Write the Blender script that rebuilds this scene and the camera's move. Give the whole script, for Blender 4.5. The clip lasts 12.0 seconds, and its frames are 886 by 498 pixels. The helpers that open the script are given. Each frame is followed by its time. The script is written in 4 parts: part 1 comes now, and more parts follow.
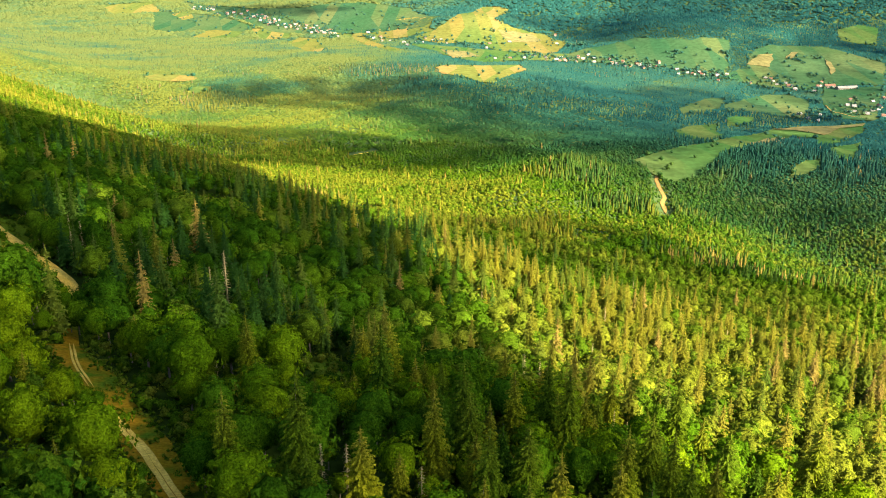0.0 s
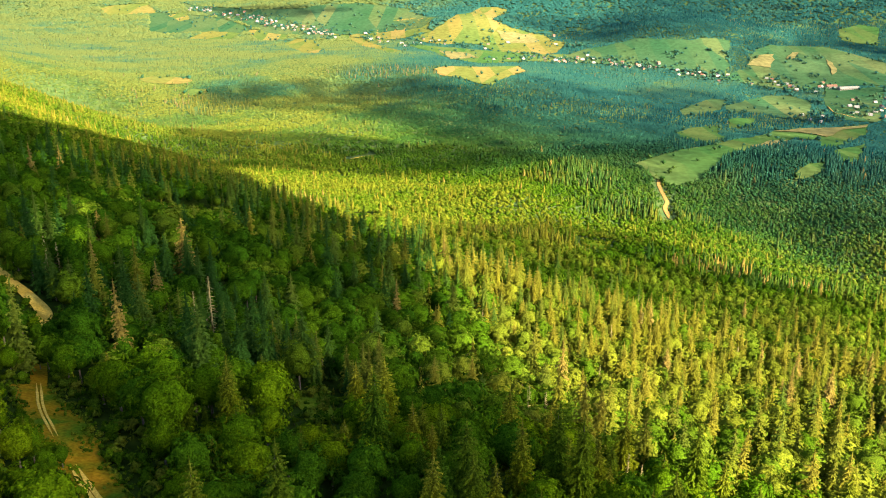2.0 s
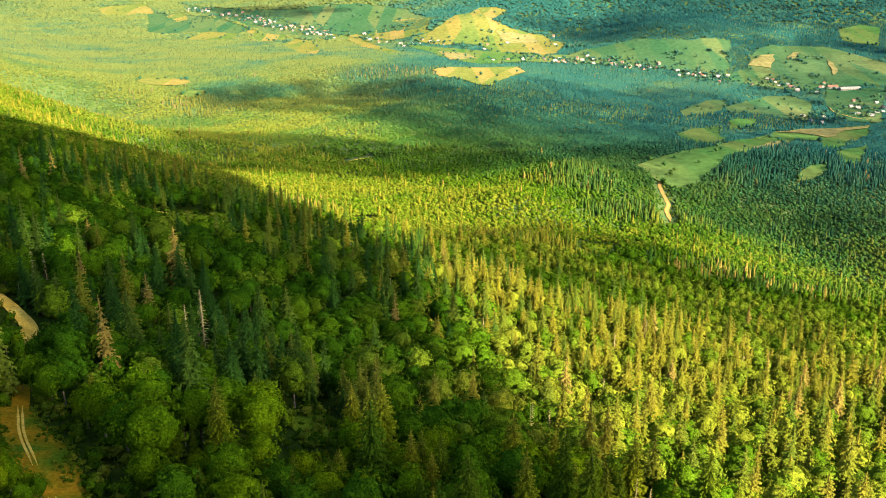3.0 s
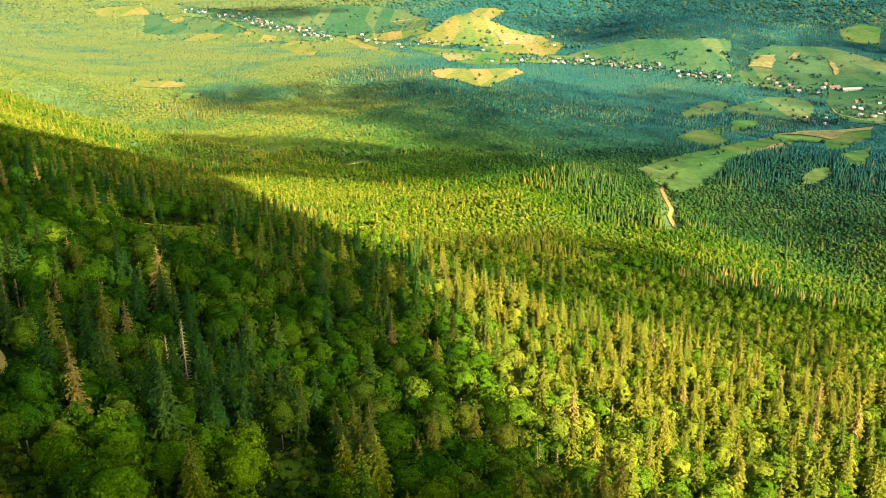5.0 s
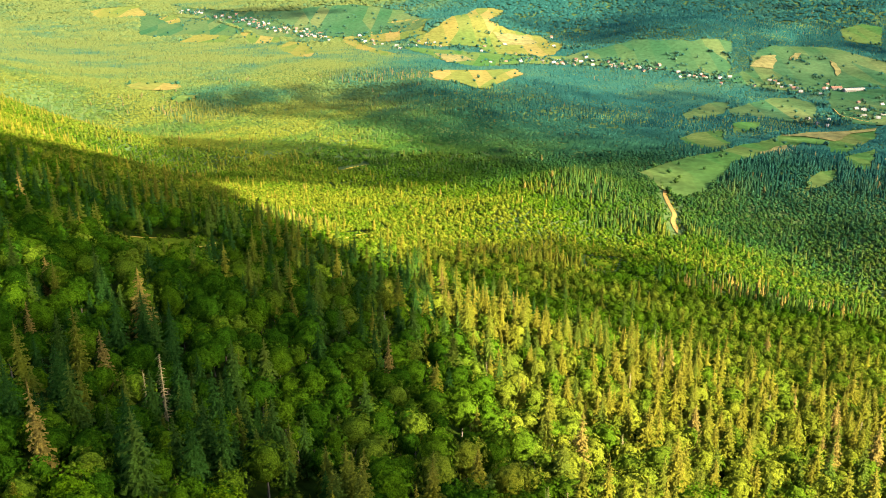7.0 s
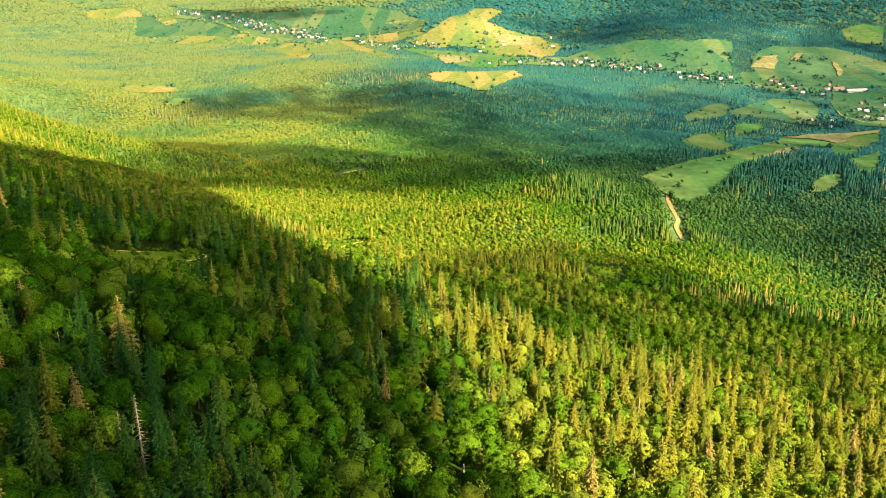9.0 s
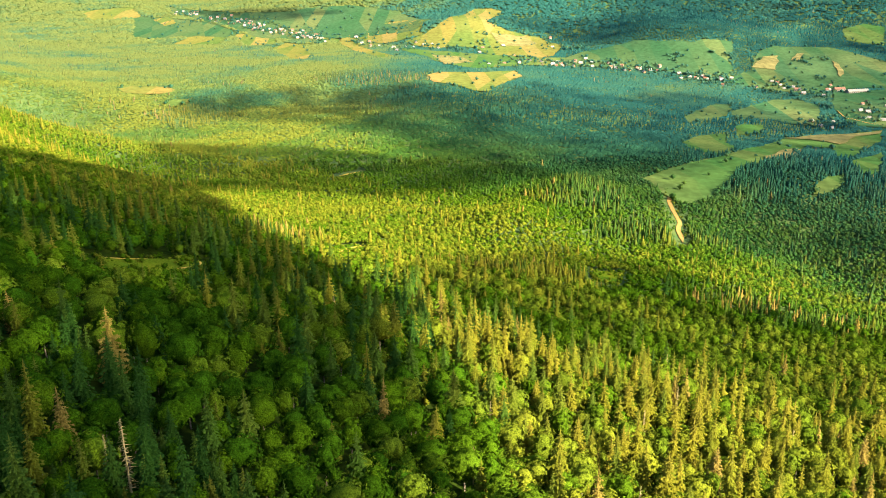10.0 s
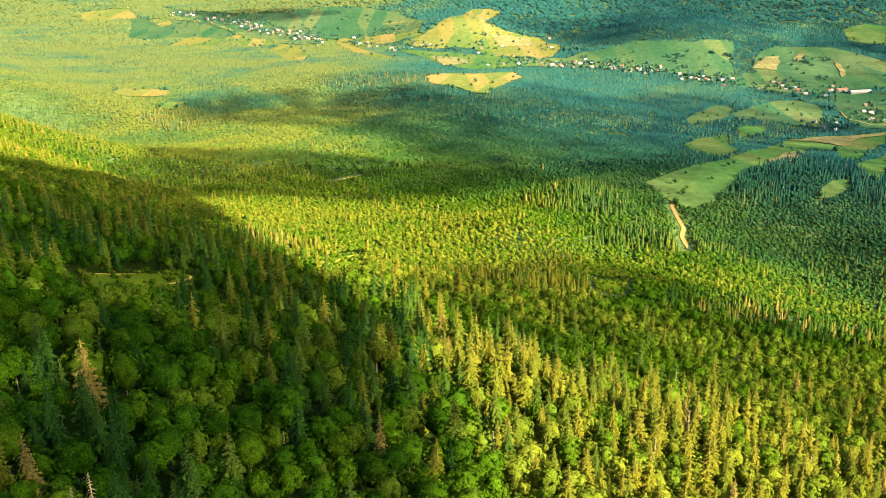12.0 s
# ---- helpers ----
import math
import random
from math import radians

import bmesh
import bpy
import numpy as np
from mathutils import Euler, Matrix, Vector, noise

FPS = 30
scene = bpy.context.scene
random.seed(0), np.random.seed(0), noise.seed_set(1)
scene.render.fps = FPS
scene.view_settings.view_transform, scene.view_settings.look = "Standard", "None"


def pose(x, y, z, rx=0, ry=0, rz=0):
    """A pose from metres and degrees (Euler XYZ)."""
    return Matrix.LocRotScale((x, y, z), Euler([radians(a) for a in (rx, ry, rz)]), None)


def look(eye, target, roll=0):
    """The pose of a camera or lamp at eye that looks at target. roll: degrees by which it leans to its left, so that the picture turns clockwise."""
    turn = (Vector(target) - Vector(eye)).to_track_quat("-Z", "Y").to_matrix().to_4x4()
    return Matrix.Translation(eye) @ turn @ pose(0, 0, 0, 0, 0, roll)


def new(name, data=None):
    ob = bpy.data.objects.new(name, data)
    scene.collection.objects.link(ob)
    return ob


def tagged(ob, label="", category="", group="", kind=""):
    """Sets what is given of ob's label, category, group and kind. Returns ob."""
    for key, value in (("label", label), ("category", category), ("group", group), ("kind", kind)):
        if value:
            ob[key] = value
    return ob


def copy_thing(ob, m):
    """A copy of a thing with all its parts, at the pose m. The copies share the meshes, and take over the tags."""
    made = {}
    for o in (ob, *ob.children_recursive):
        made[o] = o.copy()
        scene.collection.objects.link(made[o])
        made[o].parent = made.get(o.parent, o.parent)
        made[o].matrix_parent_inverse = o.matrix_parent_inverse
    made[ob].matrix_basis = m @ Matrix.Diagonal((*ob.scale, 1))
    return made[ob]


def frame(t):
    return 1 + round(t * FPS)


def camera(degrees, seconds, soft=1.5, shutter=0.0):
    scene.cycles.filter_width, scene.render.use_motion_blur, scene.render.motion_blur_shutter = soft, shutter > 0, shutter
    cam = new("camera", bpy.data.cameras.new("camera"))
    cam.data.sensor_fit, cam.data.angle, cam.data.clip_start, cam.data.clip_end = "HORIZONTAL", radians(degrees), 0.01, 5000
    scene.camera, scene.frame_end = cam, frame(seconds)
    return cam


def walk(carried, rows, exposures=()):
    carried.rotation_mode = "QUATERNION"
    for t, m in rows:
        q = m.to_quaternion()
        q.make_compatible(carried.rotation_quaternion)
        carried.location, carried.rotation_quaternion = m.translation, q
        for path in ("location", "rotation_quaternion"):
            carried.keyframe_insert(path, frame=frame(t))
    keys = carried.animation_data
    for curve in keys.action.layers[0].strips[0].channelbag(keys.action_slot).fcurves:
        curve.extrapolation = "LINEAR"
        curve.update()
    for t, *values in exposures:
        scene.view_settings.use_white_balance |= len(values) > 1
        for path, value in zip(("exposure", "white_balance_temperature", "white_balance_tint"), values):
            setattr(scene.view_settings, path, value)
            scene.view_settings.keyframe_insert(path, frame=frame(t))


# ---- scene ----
# ---- camera: a drone in level flight, tilted down ----
EYE = 430.0                      # height of the flight over the valley's datum
SPEED = 9.0                      # metres a second, along +y
PITCH, YAW, ROLL = (-21.580, -0.101, -0.043), (-0.823, -0.538, 0.027), (0.000, 0.673, -0.114)
cam = camera(53.0, 12.0, 1.0)
rows = []
for k in range(25):
    t = k * 0.5
    s = t / 12 - 0.5
    p, w, r = (radians(a + b * s + c * s * s) for a, b, c in (PITCH, YAW, ROLL))
    eye = Vector((0, SPEED * t, EYE))
    way = Vector((-math.sin(w) * math.cos(p), math.cos(w) * math.cos(p), math.sin(p)))
    rows.append((t, look(eye, eye + 100 * way, -math.degrees(r))))
walk(cam, rows, [(0, 2.64, 6170, 10), (12, 2.64, 6170, 10)])

# ---- sky, sun, light ----
SUN_FROM = Vector((0.70, -0.52, 0.50)).normalized()   # towards the sun: behind the flight, to the right
world = bpy.data.worlds.new("sky")
scene.world = world
world.use_nodes = True
wn = world.node_tree
sky = wn.nodes.new("ShaderNodeTexSky")
sky.sky_type = "NISHITA"
sky.sun_disc = False
sky.sun_elevation = math.asin(SUN_FROM.z)
sky.sun_rotation = math.atan2(SUN_FROM.x, SUN_FROM.y)
sky.air_density, sky.dust_density = 1.0, 1.5
wn.nodes["Background"].inputs["Strength"].default_value = 0.058
wn.links.new(sky.outputs[0], wn.nodes["Background"].inputs["Color"])
sun = new("sun", bpy.data.lights.new("sun", "SUN"))
sun.data.energy, sun.data.angle, sun.data.color = 5.0, radians(0.55), (0.96, 0.82, 0.53)
sun.matrix_world = look(SUN_FROM * 3000, (0, 0, 0))


# ---- materials ----


def material(name, rough=0.8, spec=0.3):
    m = bpy.data.materials.new(name)
    m.use_nodes = True
    n = m.node_tree.nodes
    b = n["Principled BSDF"]
    b.inputs["Roughness"].default_value = rough
    b.inputs["Specular IOR Level"].default_value = spec
    return m, n, m.node_tree.links, b


def ramp(n, stops):
    r = n.new("ShaderNodeValToRGB")
    el = r.color_ramp.elements
    while len(el) < len(stops):
        el.new(0.5)
    for e, (p, c) in zip(el, stops):
        e.position, e.color = p, (*c, 1)
    return r


def noise_node(n, links, scale, detail=3.0, coords="Object"):
    tc = n.new("ShaderNodeTexCoord")
    t = n.new("ShaderNodeTexNoise")
    t.inputs["Scale"].default_value, t.inputs["Detail"].default_value = scale, detail
    links.new(tc.outputs[coords], t.inputs["Vector"])
    return t


def multiply(n, links, a, b, factor=1.0):
    mx = n.new("ShaderNodeMix")
    mx.data_type, mx.blend_type = "RGBA", "MULTIPLY"
    mx.inputs["Factor"].default_value = factor
    links.new(a, mx.inputs["A"])
    links.new(b, mx.inputs["B"])
    return mx.outputs["Result"]


def foliage(name, stops, single, valley=None, through_light=0.15, grain=0.5, sprig=2.6, spots=1.0, cones=0.0):
    """Leaves: a colour of its own for each tree, mottled from twig to twig, a little light passing through. valley:
    paler, bluer leaf colours that stand in for distance haze, mixed in further down the valley."""
    m, n, links, b = material(name, 0.9, 0.0)
    r = ramp(n, stops)
    if single:
        src = n.new("ShaderNodeObjectInfo").outputs["Random"]
    else:
        at = n.new("ShaderNodeAttribute")
        at.attribute_name = "tint"
        src = at.outputs["Fac"]
    links.new(src, r.inputs["Fac"])
    own = r.outputs["Color"]
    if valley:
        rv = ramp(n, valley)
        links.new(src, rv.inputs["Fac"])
        haze_at = n.new("ShaderNodeAttribute")
        haze_at.attribute_name = "far_haze"
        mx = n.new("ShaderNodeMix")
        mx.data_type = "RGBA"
        links.new(haze_at.outputs["Fac"], mx.inputs["Factor"])
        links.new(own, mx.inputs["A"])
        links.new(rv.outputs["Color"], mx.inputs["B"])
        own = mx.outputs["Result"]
    if cones:                                      # brown cones hang in the tops of the older, yellower trees
        up = n.new("ShaderNodeAttribute")
        up.attribute_name = "top"
        bear = n.new("ShaderNodeMapRange")
        bear.inputs["From Min"].default_value, bear.inputs["To Max"].default_value = 0.55, cones
        links.new(up.outputs["Fac"], bear.inputs["Value"])
        old = n.new("ShaderNodeMath")
        old.operation = "MULTIPLY"
        links.new(bear.outputs[0], old.inputs[0])
        links.new(src, old.inputs[1])
        cm = n.new("ShaderNodeMix")
        cm.data_type = "RGBA"
        cm.inputs["B"].default_value = (0.26, 0.19, 0.045, 1)
        links.new(old.outputs[0], cm.inputs["Factor"])
        links.new(own, cm.inputs["A"])
        own = cm.outputs["Result"]
    geo = n.new("ShaderNodeNewGeometry")
    r2 = ramp(n, [(0.0, (0.55, 0.6, 0.55)), (0.6, (1.0, 1.0, 1.0)), (1.0, (1.45, 1.35, 1.2))])
    links.new(geo.outputs["Random Per Island"], r2.inputs["Fac"])
    each = n.new("ShaderNodeMix")
    each.data_type, each.blend_type = "RGBA", "MULTIPLY"
    each.inputs["Factor"].default_value = grain
    links.new(own, each.inputs["A"])
    links.new(r2.outputs["Color"], each.inputs["B"])
    c = each.outputs["Result"]
    t = noise_node(n, links, sprig, 2)
    r3 = ramp(n, [(0.32, (0.48, 0.52, 0.50)), (0.5, (1.0, 1.0, 1.0)), (0.68, (1.55, 1.48, 1.35))])
    links.new(t.outputs["Fac"], r3.inputs["Fac"])
    mottle = n.new("ShaderNodeMix")
    mottle.data_type, mottle.blend_type = "RGBA", "MULTIPLY"
    links.new(c, mottle.inputs["A"])
    links.new(r3.outputs["Color"], mottle.inputs["B"])
    mottle.inputs["Factor"].default_value = spots
    if valley:                                     # haze put into the far leaf colour: fainter mottling
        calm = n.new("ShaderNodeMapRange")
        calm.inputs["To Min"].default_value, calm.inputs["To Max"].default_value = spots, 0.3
        links.new(haze_at.outputs["Fac"], calm.inputs["Value"])
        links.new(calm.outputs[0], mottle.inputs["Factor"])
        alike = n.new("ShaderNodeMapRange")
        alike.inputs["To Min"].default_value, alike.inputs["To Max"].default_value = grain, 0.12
        links.new(haze_at.outputs["Fac"], alike.inputs["Value"])
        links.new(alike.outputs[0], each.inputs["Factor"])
    c = mottle.outputs["Result"]
    bp = n.new("ShaderNodeBump")
    bp.inputs["Strength"].default_value, bp.inputs["Distance"].default_value = 0.9, 0.35 / sprig * 3
    links.new(t.outputs["Fac"], bp.inputs["Height"])
    links.new(bp.outputs[0], b.inputs["Normal"])
    links.new(c, b.inputs["Base Color"])
    tr = n.new("ShaderNodeBsdfTranslucent")
    links.new(c, tr.inputs["Color"])
    mix = n.new("ShaderNodeMixShader")
    mix.inputs["Fac"].default_value = through_light
    links.new(b.outputs[0], mix.inputs[1])
    links.new(tr.outputs[0], mix.inputs[2])
    links.new(mix.outputs[0], n["Material Output"].inputs["Surface"])
    return m


def mottled(name, stops, scale, fine, rough=0.9, bump=0.3, spec=0.0, coords="Object"):
    """A ground or wall surface: broad patches broken by fine grain."""
    m, n, links, b = material(name, rough, spec)
    t = noise_node(n, links, scale, 4, coords)
    r = ramp(n, stops)
    links.new(t.outputs["Fac"], r.inputs["Fac"])
    f = noise_node(n, links, fine, 4, coords)
    r2 = ramp(n, [(0.25, (0.6, 0.6, 0.6)), (0.75, (1.35, 1.35, 1.35))])
    links.new(f.outputs["Fac"], r2.inputs["Fac"])
    links.new(multiply(n, links, r.outputs["Color"], r2.outputs["Color"]), b.inputs["Base Color"])
    bp = n.new("ShaderNodeBump")
    bp.inputs["Strength"].default_value = bump
    links.new(f.outputs["Fac"], bp.inputs["Height"])
    links.new(bp.outputs[0], b.inputs["Normal"])
    return m


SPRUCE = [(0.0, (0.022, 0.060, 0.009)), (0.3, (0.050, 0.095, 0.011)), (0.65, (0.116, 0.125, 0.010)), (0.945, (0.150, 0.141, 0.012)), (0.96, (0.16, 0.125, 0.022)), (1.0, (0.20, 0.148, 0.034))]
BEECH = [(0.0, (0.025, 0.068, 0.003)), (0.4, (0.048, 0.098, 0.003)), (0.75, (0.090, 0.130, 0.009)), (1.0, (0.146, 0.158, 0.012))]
# leaf colours of the far woods, with blue distance haze mixed into them
HAZY_LEAF = [(0.0, (0.022, 0.088, 0.076)), (0.35, (0.038, 0.104, 0.071)), (0.7, (0.082, 0.128, 0.048)), (1.0, (0.122, 0.144, 0.040))]
HAZY_SPRUCE = [(0.0, (0.014, 0.070, 0.074)), (0.5, (0.026, 0.086, 0.070)), (0.945, (0.085, 0.112, 0.034)), (0.96, (0.10, 0.108, 0.055)), (1.0, (0.135, 0.125, 0.07))]
mat_spruce = foliage("spruce_needles", SPRUCE, False, HAZY_SPRUCE, 0.22, 0.26, 2.0, 0.6, 0.3)
mat_spruce_one = foliage("spruce_needles_tree", [(0.0, (0.030, 0.068, 0.004)), (0.5, (0.068, 0.106, 0.004)), (1.0, (0.128, 0.138, 0.005))], True, None, 0.2, 0.6, 2.6, 1.0, 0.24)
mat_leaf = foliage("leaves", BEECH, False, HAZY_LEAF, 0.22, 0.46)
mat_leaf_one = foliage("leaves_tree", [(0.0, (0.028, 0.074, 0.003)), (0.5, (0.054, 0.106, 0.002)), (1.0, (0.092, 0.138, 0.002))], True, None, 0.14)
mat_bark = mottled("bark", [(0.3, (0.10, 0.075, 0.055)), (0.7, (0.22, 0.18, 0.14))], 0.8, 6.0)
mat_dead = mottled("dead_wood", [(0.3, (0.25, 0.195, 0.085)), (0.7, (0.42, 0.335, 0.15))], 0.5, 5.0)
mat_floor = mottled("forest_floor", [(0.3, (0.014, 0.024, 0.004)), (0.55, (0.026, 0.044, 0.005)), (0.8, (0.045, 0.065, 0.006))], 0.02, 0.35)
fn, fl = mat_floor.node_tree.nodes, mat_floor.node_tree.links
fa = fn.new("ShaderNodeAttribute")                     # under the young valley woods the ground is green with brush
fa.attribute_name = "brush"
fm = fn.new("ShaderNodeMix")
fm.data_type = "RGBA"
bare = fn["Principled BSDF"].inputs["Base Color"].links[0].from_socket
green = ramp(fn, [(0.3, (0.052, 0.098, 0.034)), (0.7, (0.088, 0.118, 0.034))])
fl.new(noise_node(fn, fl, 0.08, 4).outputs["Fac"], green.inputs["Fac"])
fl.new(fa.outputs["Fac"], fm.inputs["Factor"])
fl.new(bare, fm.inputs["A"])
fl.new(green.outputs["Color"], fm.inputs["B"])
fl.new(fm.outputs["Result"], fn["Principled BSDF"].inputs["Base Color"])
mat_clay = mottled("clay_road", [(0.3, (0.25, 0.145, 0.042)), (0.7, (0.36, 0.222, 0.068))], 0.15, 2.0)
mat_sand = mottled("sandy_track", [(0.3, (0.44, 0.28, 0.035)), (0.7, (0.64, 0.43, 0.075))], 0.15, 2.0)
mat_verge = mottled("dry_grass", [(0.34, (0.062, 0.105, 0.006)), (0.5, (0.18, 0.12, 0.006)), (0.66, (0.30, 0.15, 0.008))], 0.14, 1.5)
mat_meadow = mottled("meadow_grass", [(0.3, (0.05, 0.11, 0.006)), (0.7, (0.13, 0.155, 0.008))], 0.05, 1.2)


def strips(name, stops, turn):
    """Farmland in long narrow plots, each with its own crop, over broad uneven patches."""
    m, n, links, b = material(name, 0.95, 0.0)
    tc = n.new("ShaderNodeTexCoord")
    mp = n.new("ShaderNodeMapping")
    mp.inputs["Rotation"].default_value = (0, 0, radians(turn))
    mp.inputs["Scale"].default_value = (0.030, 0.0042, 0)
    links.new(tc.outputs["Object"], mp.inputs["Vector"])
    plot = n.new("ShaderNodeVectorMath")
    plot.operation = "FLOOR"
    links.new(mp.outputs[0], plot.inputs[0])
    wh = n.new("ShaderNodeTexWhiteNoise")
    links.new(plot.outputs[0], wh.inputs["Vector"])
    r = ramp(n, stops)
    links.new(wh.outputs["Value"], r.inputs["Fac"])
    big = noise_node(n, links, 0.007, 4)
    r2 = ramp(n, [(0.32, (0.74, 0.9, 0.85)), (0.68, (1.22, 1.08, 1.08))])
    links.new(big.outputs["Fac"], r2.inputs["Fac"])
    c = multiply(n, links, r.outputs["Color"], r2.outputs["Color"])
    fine = noise_node(n, links, 0.12, 4)
    r3 = ramp(n, [(0.3, (0.8, 0.8, 0.8)), (0.7, (1.2, 1.2, 1.2))])
    links.new(fine.outputs["Fac"], r3.inputs["Fac"])
    links.new(multiply(n, links, c, r3.outputs["Color"]), b.inputs["Base Color"])
    return m


mat_field_green = strips("green_field", [(0.1, (0.034, 0.084, 0.038)), (0.4, (0.044, 0.090, 0.038)), (0.7, (0.058, 0.098, 0.038)), (0.97, (0.080, 0.108, 0.040))], 28)
mat_field_yellow = strips("hay_field", [(0.1, (0.080, 0.116, 0.030)), (0.35, (0.110, 0.124, 0.030)), (0.7, (0.150, 0.132, 0.034)), (0.95, (0.200, 0.150, 0.048))], -24)
mat_pasture = strips("pasture", [(0.1, (0.046, 0.104, 0.028)), (0.5, (0.066, 0.112, 0.030)), (0.95, (0.086, 0.116, 0.034))], 40)
mat_field_tan = mottled("ploughed_field", [(0.3, (0.140, 0.13, 0.05)), (0.7, (0.185, 0.158, 0.062))], 0.02, 0.1)
mat_cloud = mottled("cloud", [(0.3, (0.8, 0.8, 0.8)), (0.7, (0.85, 0.85, 0.85))], 0.01, 0.05, 1.0, 0.0, 0.0)
thin = mat_cloud.node_tree.nodes.new("ShaderNodeMixShader")       # thin vapour lets some sun through
thin.inputs["Fac"].default_value = 0.48
clear = mat_cloud.node_tree.nodes.new("ShaderNodeBsdfTransparent")
mat_cloud.node_tree.links.new(clear.outputs[0], thin.inputs[1])
mat_cloud.node_tree.links.new(mat_cloud.node_tree.nodes["Principled BSDF"].outputs[0], thin.inputs[2])
mat_cloud.node_tree.links.new(thin.outputs[0], mat_cloud.node_tree.nodes["Material Output"].inputs["Surface"])
mat_mist = mat_cloud.copy()
mat_mist.name = "lighter_cloud"
mat_mist.node_tree.nodes[thin.name].inputs["Fac"].default_value = 0.20
mat_soft = mat_cloud.copy()
mat_soft.name = "soft_cloud"
mat_soft.node_tree.nodes[thin.name].inputs["Fac"].default_value = 0.14
mat_rim = mat_cloud.copy()
mat_rim.name = "cloud_rim"
mat_rim.node_tree.nodes[thin.name].inputs["Fac"].default_value = 0.39
mat_haze = mat_cloud.copy()
mat_haze.name = "hazy_cloud"
mat_haze.node_tree.nodes[thin.name].inputs["Fac"].default_value = 0.15
mat_veil = mat_cloud.copy()
mat_veil.name = "thin_cloud"
mat_veil.node_tree.nodes[thin.name].inputs["Fac"].default_value = 0.11

# ---- the lie of the land ----
LANDFORMS = [
    (-80, 300, 110, 2.0), (90, 330, 110, -7.0), (-90, 440, 110, -1.9), (70, 420, 110, 5.1), (210, 470, 120, -1.6),
    (160, 590, 120, 3.6), (0, 560, 130, 2.0), (300, 640, 160, -7.0), (-90, 740, 170, -13.2), (80, 850, 110, 6.1),
    (190, 770, 120, 17.7), (240, 930, 160, 4.5), (380, 800, 160, -30.6), (420, 1150, 200, 12.2), (-220, 950, 220, -16.2),
    (0, 1150, 220, -2.7), (250, 1350, 220, -11.6), (-280, 1250, 220, -7.8), (560, 1350, 250, -31.8), (-520, 1400, 260, -3.5),
    (0, 1620, 260, 12.0), (-180, 1900, 300, 18.3), (450, 1850, 280, -20.5), (780, 1750, 280, -32.2), (700, 2050, 300, 14.9),
    (200, 2250, 300, -10.3), (-250, 2250, 300, -9.9), (160, 790, 70, -23.1), (90, 820, 55, 11.2), (155, 585, 80, -3.5),
    (80, 2400, 150, 43.1), (600, 2200, 200, 49.4), (-430, 1280, 150, -28.0), (370, 930, 90, -1.6), (610, 1910, 140, 9.7),
    (-10, 330, 60, -1.4), (150, 950, 60, 16.9), (-140, 1570, 120, -24.1), (-580, 1350, 110, -39.8), (-300, 1000, 110, -25.6),
    (-470, 1470, 90, 4.1), (10, 150, 60, 12.4), (420, 830, 70, 12.8),
]


def smooth(a, b, v):
    u = np.clip((v - a) / (b - a), 0, 1)
    return u * u * (3 - 2 * u)


def ground(x, y):
    """Height of the ground: a wooded spur that runs down into a broad valley, knolls, and hills behind."""
    x, y = np.asarray(x, float), np.asarray(y, float)
    spur = EYE - 77.3 - 0.268 * x - 0.243 * y
    floor = 138 - 0.03 * (y - 900)
    z = 28 * np.logaddexp(spur / 28, floor / 28)
    for a, b, r, h in LANDFORMS:
        z = z + h * np.exp(-((x - a) ** 2 + (y - b) ** 2) / (r * r))
    hills = smooth(2250, 3300, y + 0.25 * x) * 150 * (1 - 0.75 * np.exp(-((x + 800) / 420) ** 2))
    return z + hills + smooth(3500, 4600, y) * 160


def wave(x, y, size, k):
    """Smooth uneven pattern between 0 and 1."""
    a, b = x / size, y / size
    v = np.sin(a * 1.3 + 1.7 * np.sin(b * 0.9 + k) + k) + np.sin(b * 1.7 + 1.3 * np.sin(a * 1.1 - k) + 2 * k) + 0.6 * np.sin(a * 2.9 - b * 2.3 + 3 * k)
    return 0.5 + v / 5.2


def inside(poly, x, y):
    x, y = np.asarray(x, float), np.asarray(y, float)
    r = np.zeros(x.shape, bool)
    for (ax, ay), (bx, by) in zip(poly, poly[1:] + poly[:1]):
        if ay != by:
            r ^= ((ay > y) != (by > y)) & (x < (bx - ax) * (y - ay) / (by - ay) + ax)
    return r


def near_line(line, x, y):
    d = np.full(np.shape(x), 1e9)
    for (ax, ay), (bx, by) in zip(line, line[1:]):
        ux, uy = bx - ax, by - ay
        s = np.clip(((x - ax) * ux + (y - ay) * uy) / (ux * ux + uy * uy), 0, 1)
        d = np.minimum(d, np.hypot(x - ax - s * ux, y - ay - s * uy))
    return d


